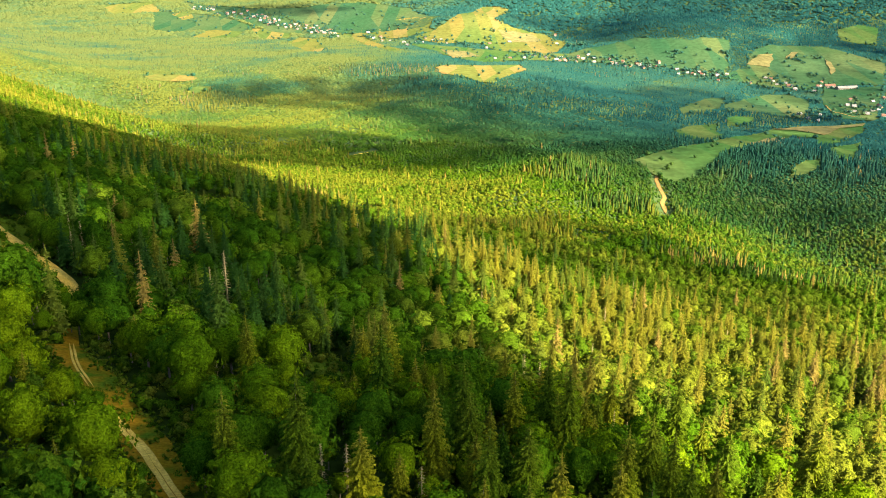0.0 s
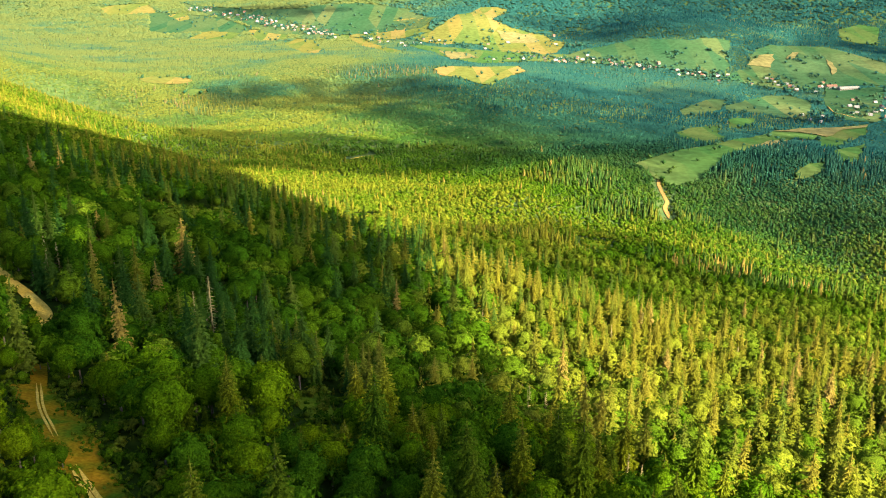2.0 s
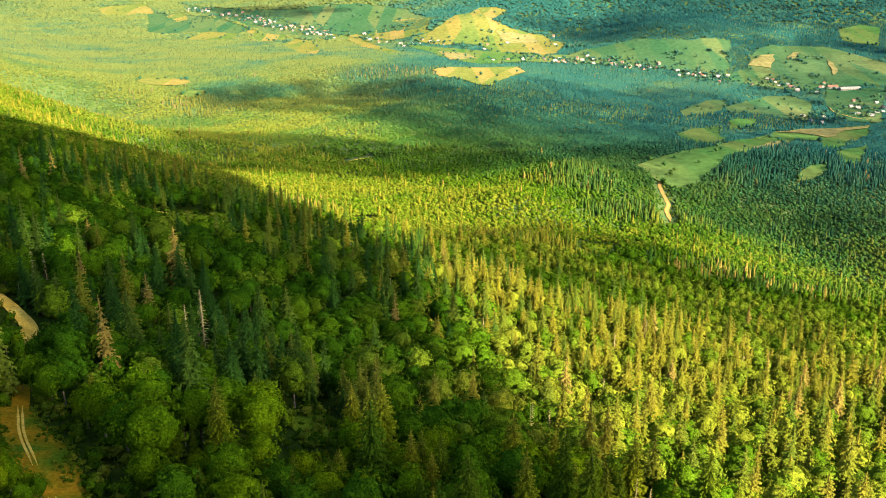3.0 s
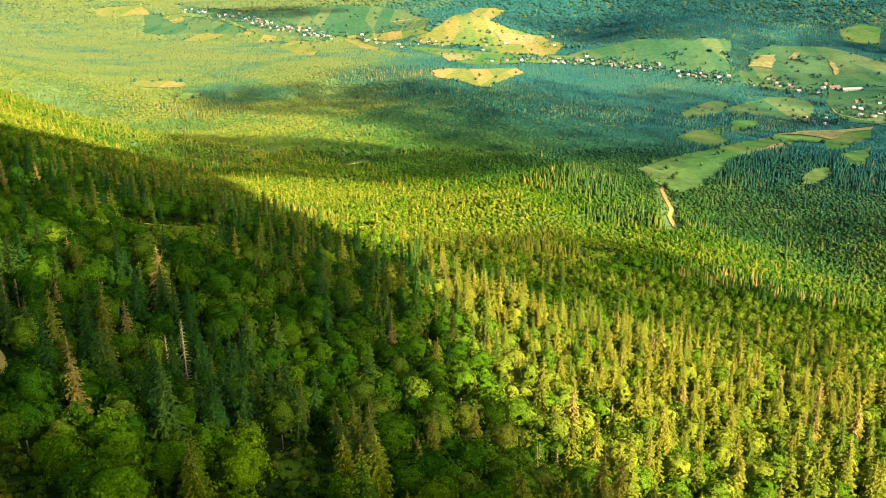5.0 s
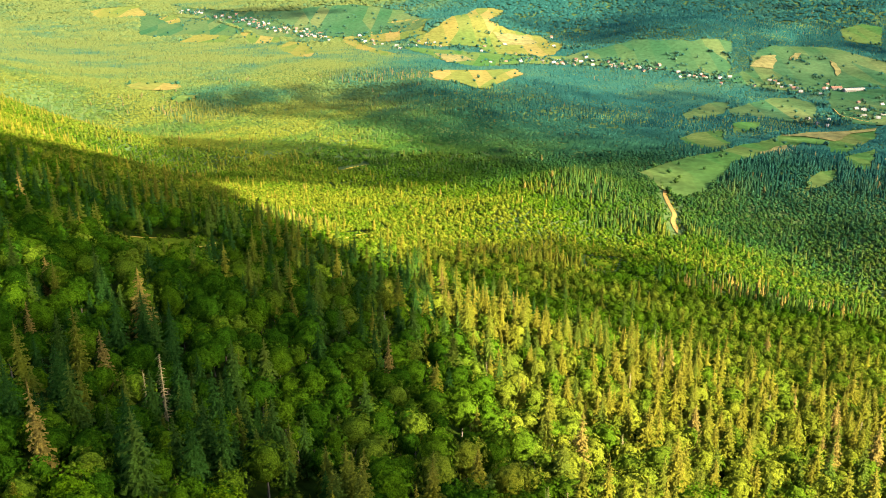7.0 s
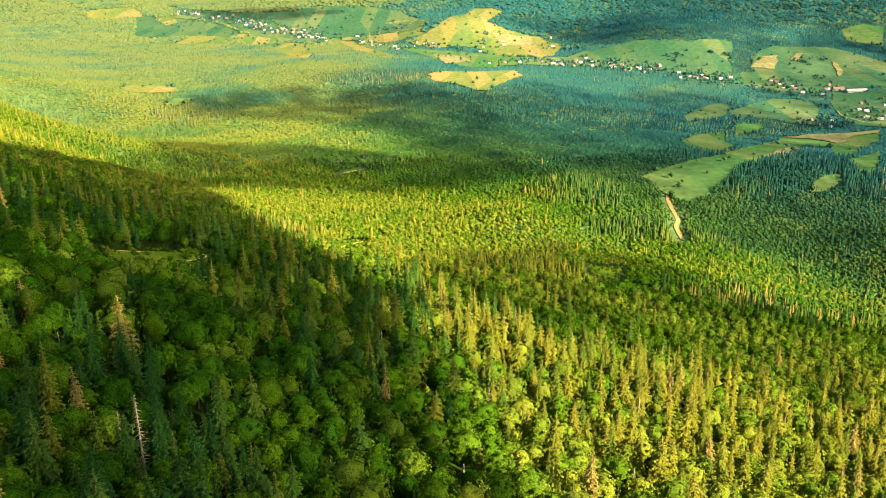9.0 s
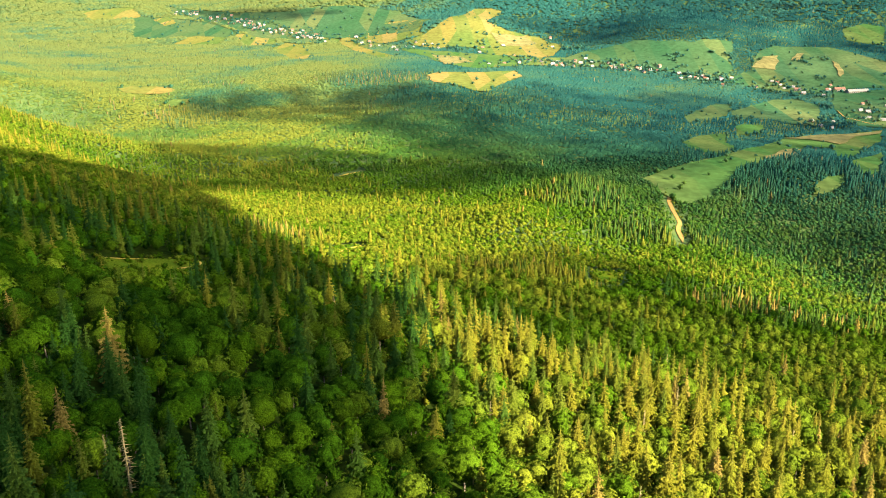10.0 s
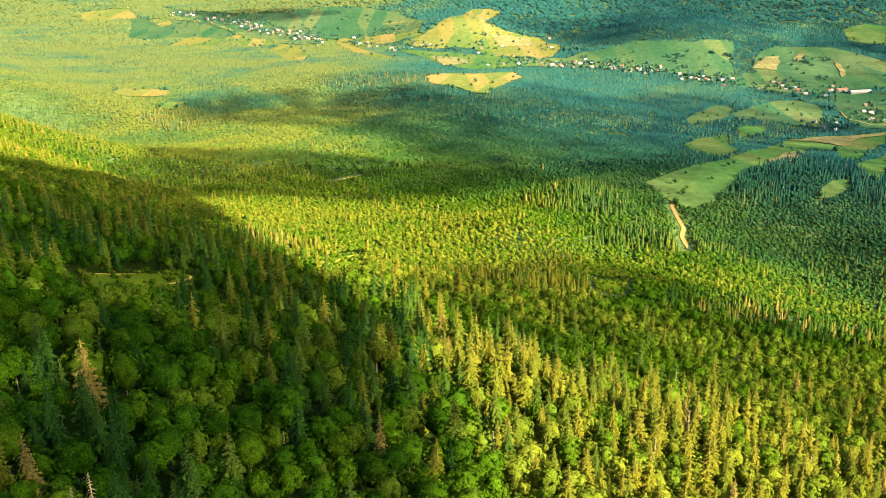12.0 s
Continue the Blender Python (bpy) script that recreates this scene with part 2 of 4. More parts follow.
def mesh_of(name, verts, faces, mats, index=None, tint=None, flat=True):
    """A mesh from arrays of corners and triangles (or quads)."""
    verts, faces = np.asarray(verts, np.float32), np.asarray(faces, np.int32)
    k = faces.shape[1]
    me = bpy.data.meshes.new(name)
    me.vertices.add(len(verts))
    me.vertices.foreach_set("co", verts.ravel())
    me.loops.add(faces.size)
    me.loops.foreach_set("vertex_index", faces.ravel())
    me.polygons.add(len(faces))
    me.polygons.foreach_set("loop_start", np.arange(0, faces.size, k, dtype=np.int32))
    me.polygons.foreach_set("use_smooth", np.full(len(faces), not flat))
    for m in mats:
        me.materials.append(m)
    if index is not None:
        me.polygons.foreach_set("material_index", np.asarray(index, np.int32))
    if tint is not None:
        me.attributes.new("tint", "FLOAT", "POINT").data.foreach_set("value", np.asarray(tint, np.float32))
        # share of painted haze in the leaf colour, growing away and to the right
        far_haze = smooth(780, 1850, verts[:, 1] - 110 + 1.1 * np.maximum(verts[:, 0], 0) + 60 * (wave(verts[:, 0], verts[:, 1], 40, 8.0) - 0.5))
        me.attributes.new("far_haze", "FLOAT", "POINT").data.foreach_set("value", far_haze.astype(np.float32))
    me.update(calc_edges=True)
    return me


def axis(stops):
    out = [stops[0][0]]
    for (a, step), (b, _) in zip(stops, stops[1:]):
        out += list(np.linspace(a, b, max(1, round((b - a) / step)) + 1)[1:])
    return np.array(out)


gx = axis([(-4000, 150), (-1400, 40), (-500, 12), (500, 40), (1400, 150), (4000, 0)])
gy = axis([(-2500, 150), (-100, 9), (1200, 20), (2800, 60), (5600, 0)])
GX, GY = np.meshgrid(gx, gy)
rough = 1.2 * (wave(GX, GY, 17, 1.0) - 0.5) + 2.5 * (wave(GX, GY, 61, 2.0) - 0.5)
gv = np.stack([GX, GY, ground(GX, GY) + rough * (GY < 1500)], -1).reshape(-1, 3)
ii = np.arange(len(gx) * len(gy)).reshape(len(gy), len(gx))
gf = np.stack([ii[:-1, :-1], ii[:-1, 1:], ii[1:, 1:], ii[1:, :-1]], -1).reshape(-1, 4)
land = new("ground", mesh_of("ground", gv, gf, [mat_floor], flat=False))
land.data.attributes.new("brush", "FLOAT", "POINT").data.foreach_set("value", np.maximum(smooth(500, 760, gv[:, 1]), 0.7 * smooth(30, 90, gv[:, 0]) * smooth(400, 470, gv[:, 1])).astype(np.float32))
tagged(land, "dark green forest floor over a spur, valley and hills", "ground", kind="structure")


def surface(x, y):
    return ground(x, y) + (1.2 * (wave(x, y, 17, 1.0) - 0.5) + 2.5 * (wave(x, y, 61, 2.0) - 0.5)) * (np.asarray(y) < 1500)


def ragged(poly, amp):
    """The outline with uneven edges."""
    out = []
    for (ax, ay), (bx, by) in zip(poly, poly[1:] + poly[:1]):
        L = math.hypot(bx - ax, by - ay)
        k = max(1, int(L / (amp * 3.5)))
        for i in range(k):
            u = i / k
            w = amp * (2 * float(wave(ax + (bx - ax) * u, ay + (by - ay) * u, amp * 1.7, 0.4)) - 1) * (1 if i else 0.4)
            out.append((ax + (bx - ax) * u - (by - ay) / L * w, ay + (by - ay) * u + (bx - ax) / L * w))
    return out


def drape(name, poly, mat, step, lift, label, category, kind="structure"):
    """A patch of ground with the outline poly, cut into cells and laid on the land."""
    poly = ragged(poly, step * 0.22)
    bm = bmesh.new()
    bm.faces.new([bm.verts.new((x, y, 0)) for x, y in poly])
    xs, ys = [p[0] for p in poly], [p[1] for p in poly]
    for lo, hi, no in ((min(xs), max(xs), (1, 0, 0)), (min(ys), max(ys), (0, 1, 0))):
        for v in np.arange(lo + step, hi, step):
            bmesh.ops.bisect_plane(bm, geom=bm.verts[:] + bm.edges[:] + bm.faces[:], plane_co=(v * no[0], v * no[1], 0), plane_no=no)
    for v in bm.verts:
        v.co.z = float(surface(v.co.x, v.co.y)) + lift
    bm.normal_update()
    for f in bm.faces:
        f.smooth = True
        if f.normal.z < 0:
            f.normal_flip()
    me = bpy.data.meshes.new(name)
    bm.to_mesh(me)
    bm.free()
    me.materials.append(mat)
    return tagged(new(name, me), label, category, kind=kind)


def ribbon(name, line, width, mat, lift, label, category, step=3.0, kind="structure"):
    """A track of uneven width laid on the land along a line."""
    pts = []
    for (ax, ay), (bx, by) in zip(line, line[1:]):
        k = max(1, int(math.hypot(bx - ax, by - ay) / step))
        pts += [(ax + (bx - ax) * i / k, ay + (by - ay) * i / k) for i in range(k)]
    pts = np.array(pts + [line[-1]], float)
    for _ in range(10):
        pts[1:-1] = (pts[:-2] + 2 * pts[1:-1] + pts[2:]) / 4
    d = np.gradient(pts, axis=0)
    d /= np.linalg.norm(d, axis=1)[:, None] + 1e-9
    side = np.stack([-d[:, 1], d[:, 0]], -1)
    ends = np.clip(np.minimum(np.arange(len(pts)), np.arange(len(pts))[::-1]) / 4.0, 0.12, 1)
    cols = []
    for u in (-0.5, -0.17, 0.17, 0.5):
        w = width * u * (0.62 + 0.45 * wave(pts[:, 0], pts[:, 1], (2.6 + abs(u) * 3) * max(1, width / 1.2), 3 + u) + 0.3 * wave(pts[:, 0], pts[:, 1], 9.0, 1 + u)) * ends
        q = pts + side * w[:, None]
        cols.append(np.column_stack([q, surface(q[:, 0], q[:, 1]) + lift]))
    v = np.stack(cols, 1).reshape(-1, 3)
    i = np.arange(len(pts) * 4).reshape(-1, 4)
    f = np.concatenate([np.stack([i[:-1, j], i[:-1, j + 1], i[1:, j + 1], i[1:, j]], -1) for j in range(3)])
    return tagged(new(name, mesh_of(name, v, f, [mat], flat=False)), label, category, kind=kind)


# ---- open land: fields, meadows, tracks ----
FIELDS = [
    ("hay", [(-625, 2328), (-622, 2495), (-585, 2537), (-514, 2494), (-514, 2348), (-565, 2316)]),
    ("hay", [(-518, 2515), (-422, 2505), (-375, 2399), (-393, 2324), (-453, 2336)]),
    ("hay", [(-374, 2267), (-357, 2373), (-310, 2351), (-241, 2010), (-246, 1906), (-282, 1948)]),
    ("green", [(-896, 2897), (-777, 2852), (-628, 2733), (-507, 2542), (-505, 2455), (-604, 2488), (-704, 2404), (-768, 2468)]),
    ("hay", [(-815, 2830), (-782, 2906), (-726, 2737), (-743, 2693)]),
    ("green", [(-842, 3102), (-675, 2951), (-564, 2845), (-452, 2692), (-346, 2519), (-249, 2409), (-265, 2344), (-347, 2409), (-446, 2465), (-583, 2679), (-776, 2917)]),
    ("green", [(-603, 2865), (-431, 2783), (-291, 2753), (-222, 2744), (-280, 2643), (-332, 2530), (-385, 2575), (-502, 2696)]),
    ("hay", [(-338, 2519), (-310, 2617), (-249, 2663), (-166, 2653), (-106, 2586), (-157, 2498), (-169, 2443), (-227, 2408), (-291, 2442)]),
    ("green", [(-262, 2460), (-186, 2460), (-125, 2473), (-163, 2354), (-190, 2322)]),
    ("hay", [(-260, 2438), (-197, 2404), (-125, 2195), (-64, 2008), (-98, 1937), (-205, 2329)]),
    ("hay", [(-1068, 2934), (-944, 3061), (-863, 2878), (-981, 2783)]),
    ("green", [(417, 1506), (468, 1580), (510, 1635), (539, 1634), (505, 1551), (470, 1510), (436, 1475), (415, 1469)]),
    ("green", [(511, 1564), (564, 1622), (633, 1695), (680, 1702), (698, 1640), (628, 1471), (611, 1474), (592, 1484), (570, 1518), (537, 1523), (517, 1512)]),
    ("pasture", [(486, 1462), (506, 1478), (539, 1478), (515, 1419), (469, 1393)]),
    ("pasture", [(356, 1296), (399, 1373), (437, 1402), (457, 1408), (425, 1311), (421, 1266), (399, 1210), (366, 1168), (349, 1229)]),
    ("pasture", [(238, 1032), (272, 1069), (316, 1108), (368, 1154), (421, 1233), (499, 1337), (537, 1388), (583, 1404), (628, 1404), (657, 1408), (703, 1422), (661, 1340), (615, 1291), (539, 1171), (521, 1176), (573, 1297), (559, 1303), (542, 1319), (488, 1217), (434, 1142), (396, 1095), (378, 1086), (352, 1056), (332, 1023), (316, 995), (293, 965), (264, 942), (254, 944), (243, 980)]),
    ("green", [(722, 2018), (764, 2063), (786, 2063), (836, 2083), (904, 2103), (936, 2065), (971, 1973), (979, 1939), (897, 1770), (873, 1768), (829, 1781), (779, 1780), (733, 1746), (685, 1763), (645, 1777), (622, 1791), (589, 1820), (614, 1854), (659, 1890), (687, 1961)]),
    ("green", [(291, 2059), (353, 2123), (442, 2123), (475, 2130), (513, 2091), (583, 2055), (606, 2067), (638, 2066), (670, 2054), (648, 1983), (631, 1956), (628, 1902), (602, 1861), (565, 1850), (534, 1870), (493, 1902), (454, 1938), (407, 1951), (340, 1972), (295, 1984)]),
    ("pasture", [(1011, 2277), (1082, 2320), (1118, 2285), (1045, 2130), (1013, 2143), (978, 2176)]),
    ("green", [(770, 1754), (822, 1764), (867, 1754), (888, 1752), (721, 1424), (707, 1431), (681, 1453), (679, 1491), (704, 1594)]),
    ("hay", [(-517, 1582), (-510, 1627), (-470, 1632), (-441, 1623), (-426, 1579), (-453, 1547), (-492, 1541)]),
    ("hay", [(-412, 1479), (-408, 1512), (-381, 1528), (-377, 1496), (-395, 1464)]),
    ("pasture", [(412, 985), (425, 1012), (448, 1038), (470, 1050), (462, 1022), (432, 986)]),
    ("pasture", [(518, 1133), (614, 1244), (511, 1047), (497, 1062)]),
    ("hay", [(-53, 2299), (-1, 2329), (39, 2396), (104, 2542), (129, 2633), (182, 2624), (209, 2589), (158, 2418), (198, 2366), (236, 2353), (282, 2329), (292, 2300), (325, 2231), (285, 2107), (252, 2087), (209, 2088), (179, 2132), (146, 2110), (117, 2207), (72, 2221), (26, 2204), (-19, 2233)]),
    ("pasture", [(-5, 2108), (68, 2109), (132, 2092), (161, 2028), (150, 1893), (96, 1831), (59, 1836), (15, 1922)]),
    ("hay", [(-1, 1696), (20, 1726), (92, 1759), (174, 1852), (180, 1768), (152, 1696), (113, 1601), (104, 1568), (79, 1570), (58, 1605), (12, 1638)]),
    ("hay", [(-242, 2698), (-180, 2670), (-133, 2610), (-94, 2555), (-58, 2558), (-5, 2498), (-10, 2328), (-53, 2317), (-100, 2307), (-166, 2369), (-216, 2385)]),
    ("green", [(-449, 2674), (-363, 2785), (-224, 2765), (-84, 2670), (14, 2480), (-31, 2376), (-122, 2417), (-228, 2420), (-324, 2465)]),
    ("pasture", [(-69, 2222), (10, 2167), (125, 2130), (224, 2098), (308, 2075), (295, 1983), (210, 1969), (145, 1901), (87, 1874), (9, 1994)]),
]
PLOUGHED = [
    [(12, 2075), (76, 2052), (97, 1947), (34, 1845)],
    [(158, 2325), (246, 2331), (268, 2263), (180, 2232)],
    [(411, 1128), (471, 1226), (513, 1276), (465, 1161), (437, 1134), (409, 1101)],
    [(533, 1380), (601, 1403), (654, 1402), (697, 1412), (683, 1389), (645, 1383), (596, 1329), (588, 1351), (569, 1372)],
    [(664, 1904), (712, 1973), (751, 1989), (711, 1897)],
    [(770, 1964), (800, 2017), (817, 2022), (789, 1967)],
    [(858, 1976), (865, 1950), (847, 1883), (830, 1860)],
]
FIELD_MATS = {"hay": mat_field_yellow, "green": mat_field_green, "pasture": mat_pasture}
for k, (kind_of, poly) in enumerate(FIELDS):
    drape("field", poly, FIELD_MATS[kind_of], 25.0, 0.5 + 0.07 * k, "open %s field between woods on the valley floor" % {"hay": "pale mown hay", "green": "green grass", "pasture": "olive green pasture"}[kind_of], "field")
for poly in PLOUGHED:
    drape("ploughed_field", poly, mat_field_tan, 25.0, 2.8, "bare tan ploughed strip among green fields", "field")
MEADOWS = [
    [(82, 251), (88, 244), (72, 199), (66, 194)],
    [(-151, 467), (-142, 481), (-125, 505), (-115, 513), (-107, 478), (-116, 462), (-126, 463), (-138, 444)],
    [(-67, 704), (-52, 732), (-48, 617), (-56, 604)],
    [(-36, 216), (-28, 224), (-23, 194), (-28, 189)],
    [(125, 714), (149, 718), (136, 672), (118, 673)],
    [(-156, 301), (-148, 306), (-121, 255), (-119, 246), (-130, 256), (-145, 279)],
    [(169, 330), (196, 349), (171, 305), (160, 300)],
]
for poly in MEADOWS:
    drape("meadow", poly, mat_meadow, 5.0, 0.25, "small grassy clearing among forest trees", "meadow")
SOIL = [[(31, 391), (34, 392), (38, 385), (37, 380), (33, 383)], [(88, 404), (92, 405), (92, 399), (89, 399)]]
for poly in SOIL:
    drape("bare_soil", poly, mat_clay, 2.0, 0.3, "small patch of bare tan soil between spruces", "soil")
VERGE = [(-91, 185), (-85, 189), (-77, 180), (-69, 170), (-60, 156), (-50, 142), (-38, 122), (-44, 117), (-52, 129), (-63, 147), (-73, 158), (-81, 171)]
drape("verge", VERGE, mat_verge, 4.0, 0.2, "strip of rusty dry grass beside the dirt track", "meadow")
TRACK = [(-175, 315), (-147, 282), (-136, 272), (-124, 259), (-115, 250), (-108, 243), (-101, 224), (-95, 209), (-86, 188), (-80, 175), (-70, 160), (-61, 147), (-52, 135), (-42, 119), (-22, 95)]
ribbon("track_edge", TRACK[2:12], 3.4, mat_verge, 0.25, "dry rusty grass along a dirt track", "meadow")
ribbon("dirt_track", TRACK[:7], 4.6, mat_sand, 0.45, "pale sandy dirt track through the wood", "track", 2.0)
RUTS = [(TRACK[8:10] + [(-71, 161)], 0.5, 0.36), ([(-64, 151)] + TRACK[11:], 0.95, 0.5)]
for line, wide, apart in RUTS:
    for off in (-apart, apart):
        ribbon("wheel_rut", [(x + off, y + 0.5 * off) for x, y in line], wide, mat_sand, 0.42, "pale sandy wheel rut in dry grass", "track", 1.5)
ROAD = [(260, 998), (252, 966), (244, 941), (242, 909), (240, 880), (231, 858), (230, 838), (228, 828)]
SPUR_TRACK = [(-104, 1070), (-93, 1083), (-78, 1101)]
GLADE_TRACKS = [[(-150, 470), (-141, 478), (-135, 489)], [(-121, 478), (-115, 492), (-114, 510), (-118, 510)], [(-63, 672), (-60, 709), (-51, 732)]]
ribbon("dirt_road", ROAD, 4.4, mat_clay, 0.6, "pale dirt road descending through conifers to a field", "road", 3.0)
for line in GLADE_TRACKS:
    ribbon("forest_track", line, 1.6, mat_sand, 0.4, "pale forest track across a grassy clearing", "track", 2.0)
ribbon("village_lane", [(704, 1583), (690, 1530), (687, 1506), (698, 1473), (714, 1446)], 1.8, mat_clay, 2.6, "pale lane between fields near a farm", "road", 6.0)
ribbon("forest_track", SPUR_TRACK, 4.5, mat_sand, 0.5, "short pale stretch of forest track", "track", 5.0)

# ---- trees: shapes ----
rng = np.random.default_rng(5)


def cone_trunk(h, r, sides, bend=0.0):
    a = np.arange(sides) * 2 * np.pi / sides
    ring = lambda z, q: np.column_stack([np.cos(a) * q + bend * z * z / h, np.sin(a) * q, np.full(sides, z)])
    v = np.concatenate([ring(-1.0, r * 1.15), ring(h * 0.45, r * 0.7), [[bend * h, 0, h]]])
    f = []
    for i in range(sides):
        j = (i + 1) % sides
        f += [(i, j, sides + j), (i, sides + j, sides + i), (sides + i, sides + j, 2 * sides)]
    return v, np.array(f)


def spruce_crown(h, r, whorls, per, twigs, seed, low=0.1, gap=0.14, core=0.3):
    """Whorls of drooping boughs round a slim dark inside. Each bough is a bent spine with twigs that hang off both sides."""
    g = np.random.default_rng(seed)
    v, f = [], []
    up = np.array([0, 0, 1.0])
    lean = g.uniform(-0.012, 0.012, 2)
    for k in range(whorls):
        u = (k + 0.5 + g.uniform(-0.35, 0.35)) / whorls
        z0 = h * (low + (0.975 - low) * u)
        reach = r * (1 - u) ** 0.66 * (0.7 + 0.3 * min(1, (u + 0.06) * 6)) * (1 + 0.16 * math.sin(k * 2.3 + seed)) + 0.2
        turn = g.uniform(0, 6.28)
        count = max(4, round(per * (1 - 0.45 * u)))
        axis_at = np.array([lean[0] * z0, lean[1] * z0, 0])
        for i in range(count):
            if g.random() < gap:
                continue
            a = turn + (i + g.uniform(-0.35, 0.35)) * 6.283 / count
            L = reach * g.uniform(0.7, 1.14)
            d = np.array([math.cos(a), math.sin(a), 0.0])
            s = np.array([-d[1], d[0], 0.0])
            z = z0 + g.uniform(-0.45, 0.45) * h / whorls
            drop = g.uniform(0.12, 0.42) * (1.2 - 0.7 * u)
            spine = lambda q: axis_at + d * L * q + up * (z + L * (0.12 - drop * q * q * (1.35 - 0.35 * q)))
            if twigs == 1:
                n = len(v)
                w = L * g.uniform(0.40, 0.58) * (6.0 / per)
                v += [spine(0.1) + up * 0.2 * L, spine(1.0), spine(0.6) + s * w - up * 0.3 * L, spine(0.6) - s * w - up * 0.3 * L]
                f += [(n, n + 2, n + 1), (n, n + 1, n + 3)]
                continue
            for j in range(twigs):
                q0, q1 = 0.16 + 0.78 * j / twigs, 0.16 + 0.84 * (j + 1.15) / twigs
                p0, p1 = spine(q0) + up * 0.05 * L, spine(min(q1, 1.04))
                for side in (-1, 1):
                    w = L * (0.42 - 0.2 * q0) * g.uniform(0.65, 1.25) * (8.0 / per)
                    e = spine(min(1.0, q0 + 0.72 / twigs)) + s * side * w - up * (0.06 + 0.14 * g.random()) * L
                    n = len(v)
                    v += [p0, p1, e]
                    f.append((n, n + 1, n + 2) if side < 0 else (n, n + 2, n + 1))
    n = len(v)                                     # the dense inside of the crown
    v.append(np.array([lean[0] * h, lean[1] * h, h * 0.97]))
    for i in range(5):
        q = r * core * g.uniform(0.8, 1.3)
        v.append(np.array([math.cos(i * 1.2566) * q, math.sin(i * 1.2566) * q, h * (low + g.uniform(-0.02, 0.06))]))
    f += [(n, n + 1 + i, n + 1 + (i + 1) % 5) for i in range(5)]
    n = len(v)
    top = np.array([lean[0] * h, lean[1] * h, 0])
    v += [top + (0, 0, h * 1.03), top + (0.26, 0, h * 0.9), top + (-0.14, 0.22, h * 0.9), top + (-0.14, -0.22, h * 0.9)]
    f += [(n, n + 1, n + 2), (n, n + 2, n + 3), (n, n + 3, n + 1)]
    return np.array(v), np.array(f)


def far_spruce(h, r, layers, sides, seed):
    g = np.random.default_rng(seed)
    v, f = [], []
    for k in range(layers):
        u = k / layers
        top = h * (0.36 + 0.64 * (k + 1) / layers)
        bot = h * (0.08 + 0.80 * u)
        reach = r * (1 - u) ** 0.8 + 0.3
        n = len(v)
        v.append((0, 0, top))
        for i in range(sides):
            a = i * 6.283 / sides + k
            q = reach * g.uniform(0.6, 1.25)
            v.append((math.cos(a) * q, math.sin(a) * q, bot + g.uniform(-0.07, 0.07) * h))
        f += [(n, n + 1 + i, n + 1 + (i + 1) % sides) for i in range(sides)]
    return np.array(v), np.array(f)


def ico(level):
    bm = bmesh.new()
    bmesh.ops.create_icosphere(bm, subdivisions=level, radius=1.0)
    v, f = np.array([q.co[:] for q in bm.verts]), np.array([[q.index for q in w.verts] for w in bm.faces])
    bm.free()
    return v, f


ICO_V, ICO_F = ico(1)
FINE_V, FINE_F = ico(2)


def leaf_crown(h, r, clumps, sprays, size, seed, low=0.25, fine=True):
    """A broad dome of many small clumps of leaf sprays over a dark uneven inside."""
    g = np.random.default_rng(seed)
    mid, half = h * (0.94 + low) / 2, h * (0.94 - low) / 2
    V, F, n = [], [], 0
    cv, cf = (FINE_V, FINE_F) if fine else (ICO_V, ICO_F)
    squash = np.array([g.uniform(0.85, 1.15), g.uniform(0.85, 1.15), 1.0])
    V.append(np.array([0, 0, mid]) + cv * (r * 0.74, r * 0.74, half * 0.8) * squash * g.uniform(0.8, 1.12, (len(cv), 1)))
    F.append(cf)
    n = len(cv)
    for k in range(clumps):
        z = 1 - 1.42 * (k + 0.5) / clumps
        a = k * 2.39996 + g.uniform(-0.35, 0.35)
        w = math.sqrt(max(0.0, 1 - z * z))
        d = np.array([math.cos(a) * w, math.sin(a) * w, z])
        c = np.array([0, 0, mid]) + d * (r * 0.84, r * 0.84, half * 0.84) * squash * g.uniform(0.8, 1.14)
        q = r * 1.5 / math.sqrt(clumps) * g.uniform(0.7, 1.3)
        o = g.normal(size=(sprays, 3)) * 0.62 + d * 0.85 + (0, 0, 0.4)
        o /= np.linalg.norm(o, axis=1)[:, None]
        p = c + o * q * g.uniform(0.55, 1.1, (sprays, 1)) * (1, 1, 0.72)
        m = o * 0.6 + d * 0.6 + g.normal(0, 0.28, (sprays, 3))
        t1 = np.cross(m, g.normal(size=(sprays, 3)))
        t1 /= np.linalg.norm(t1, axis=1)[:, None] + 1e-9
        t2 = np.cross(m, t1)
        t2 /= np.linalg.norm(t2, axis=1)[:, None] + 1e-9
        s = size * g.uniform(0.55, 1.4, (sprays, 1))
        V.append(np.stack([p - t1 * s, p - t2 * s, p + t1 * s * 0.8 + t2 * s * 0.6], 1).reshape(-1, 3))
        F.append(n + np.arange(sprays)[:, None] * 3 + (0, 1, 2))
        n += sprays * 3
    return np.concatenate(V), np.concatenate(F)


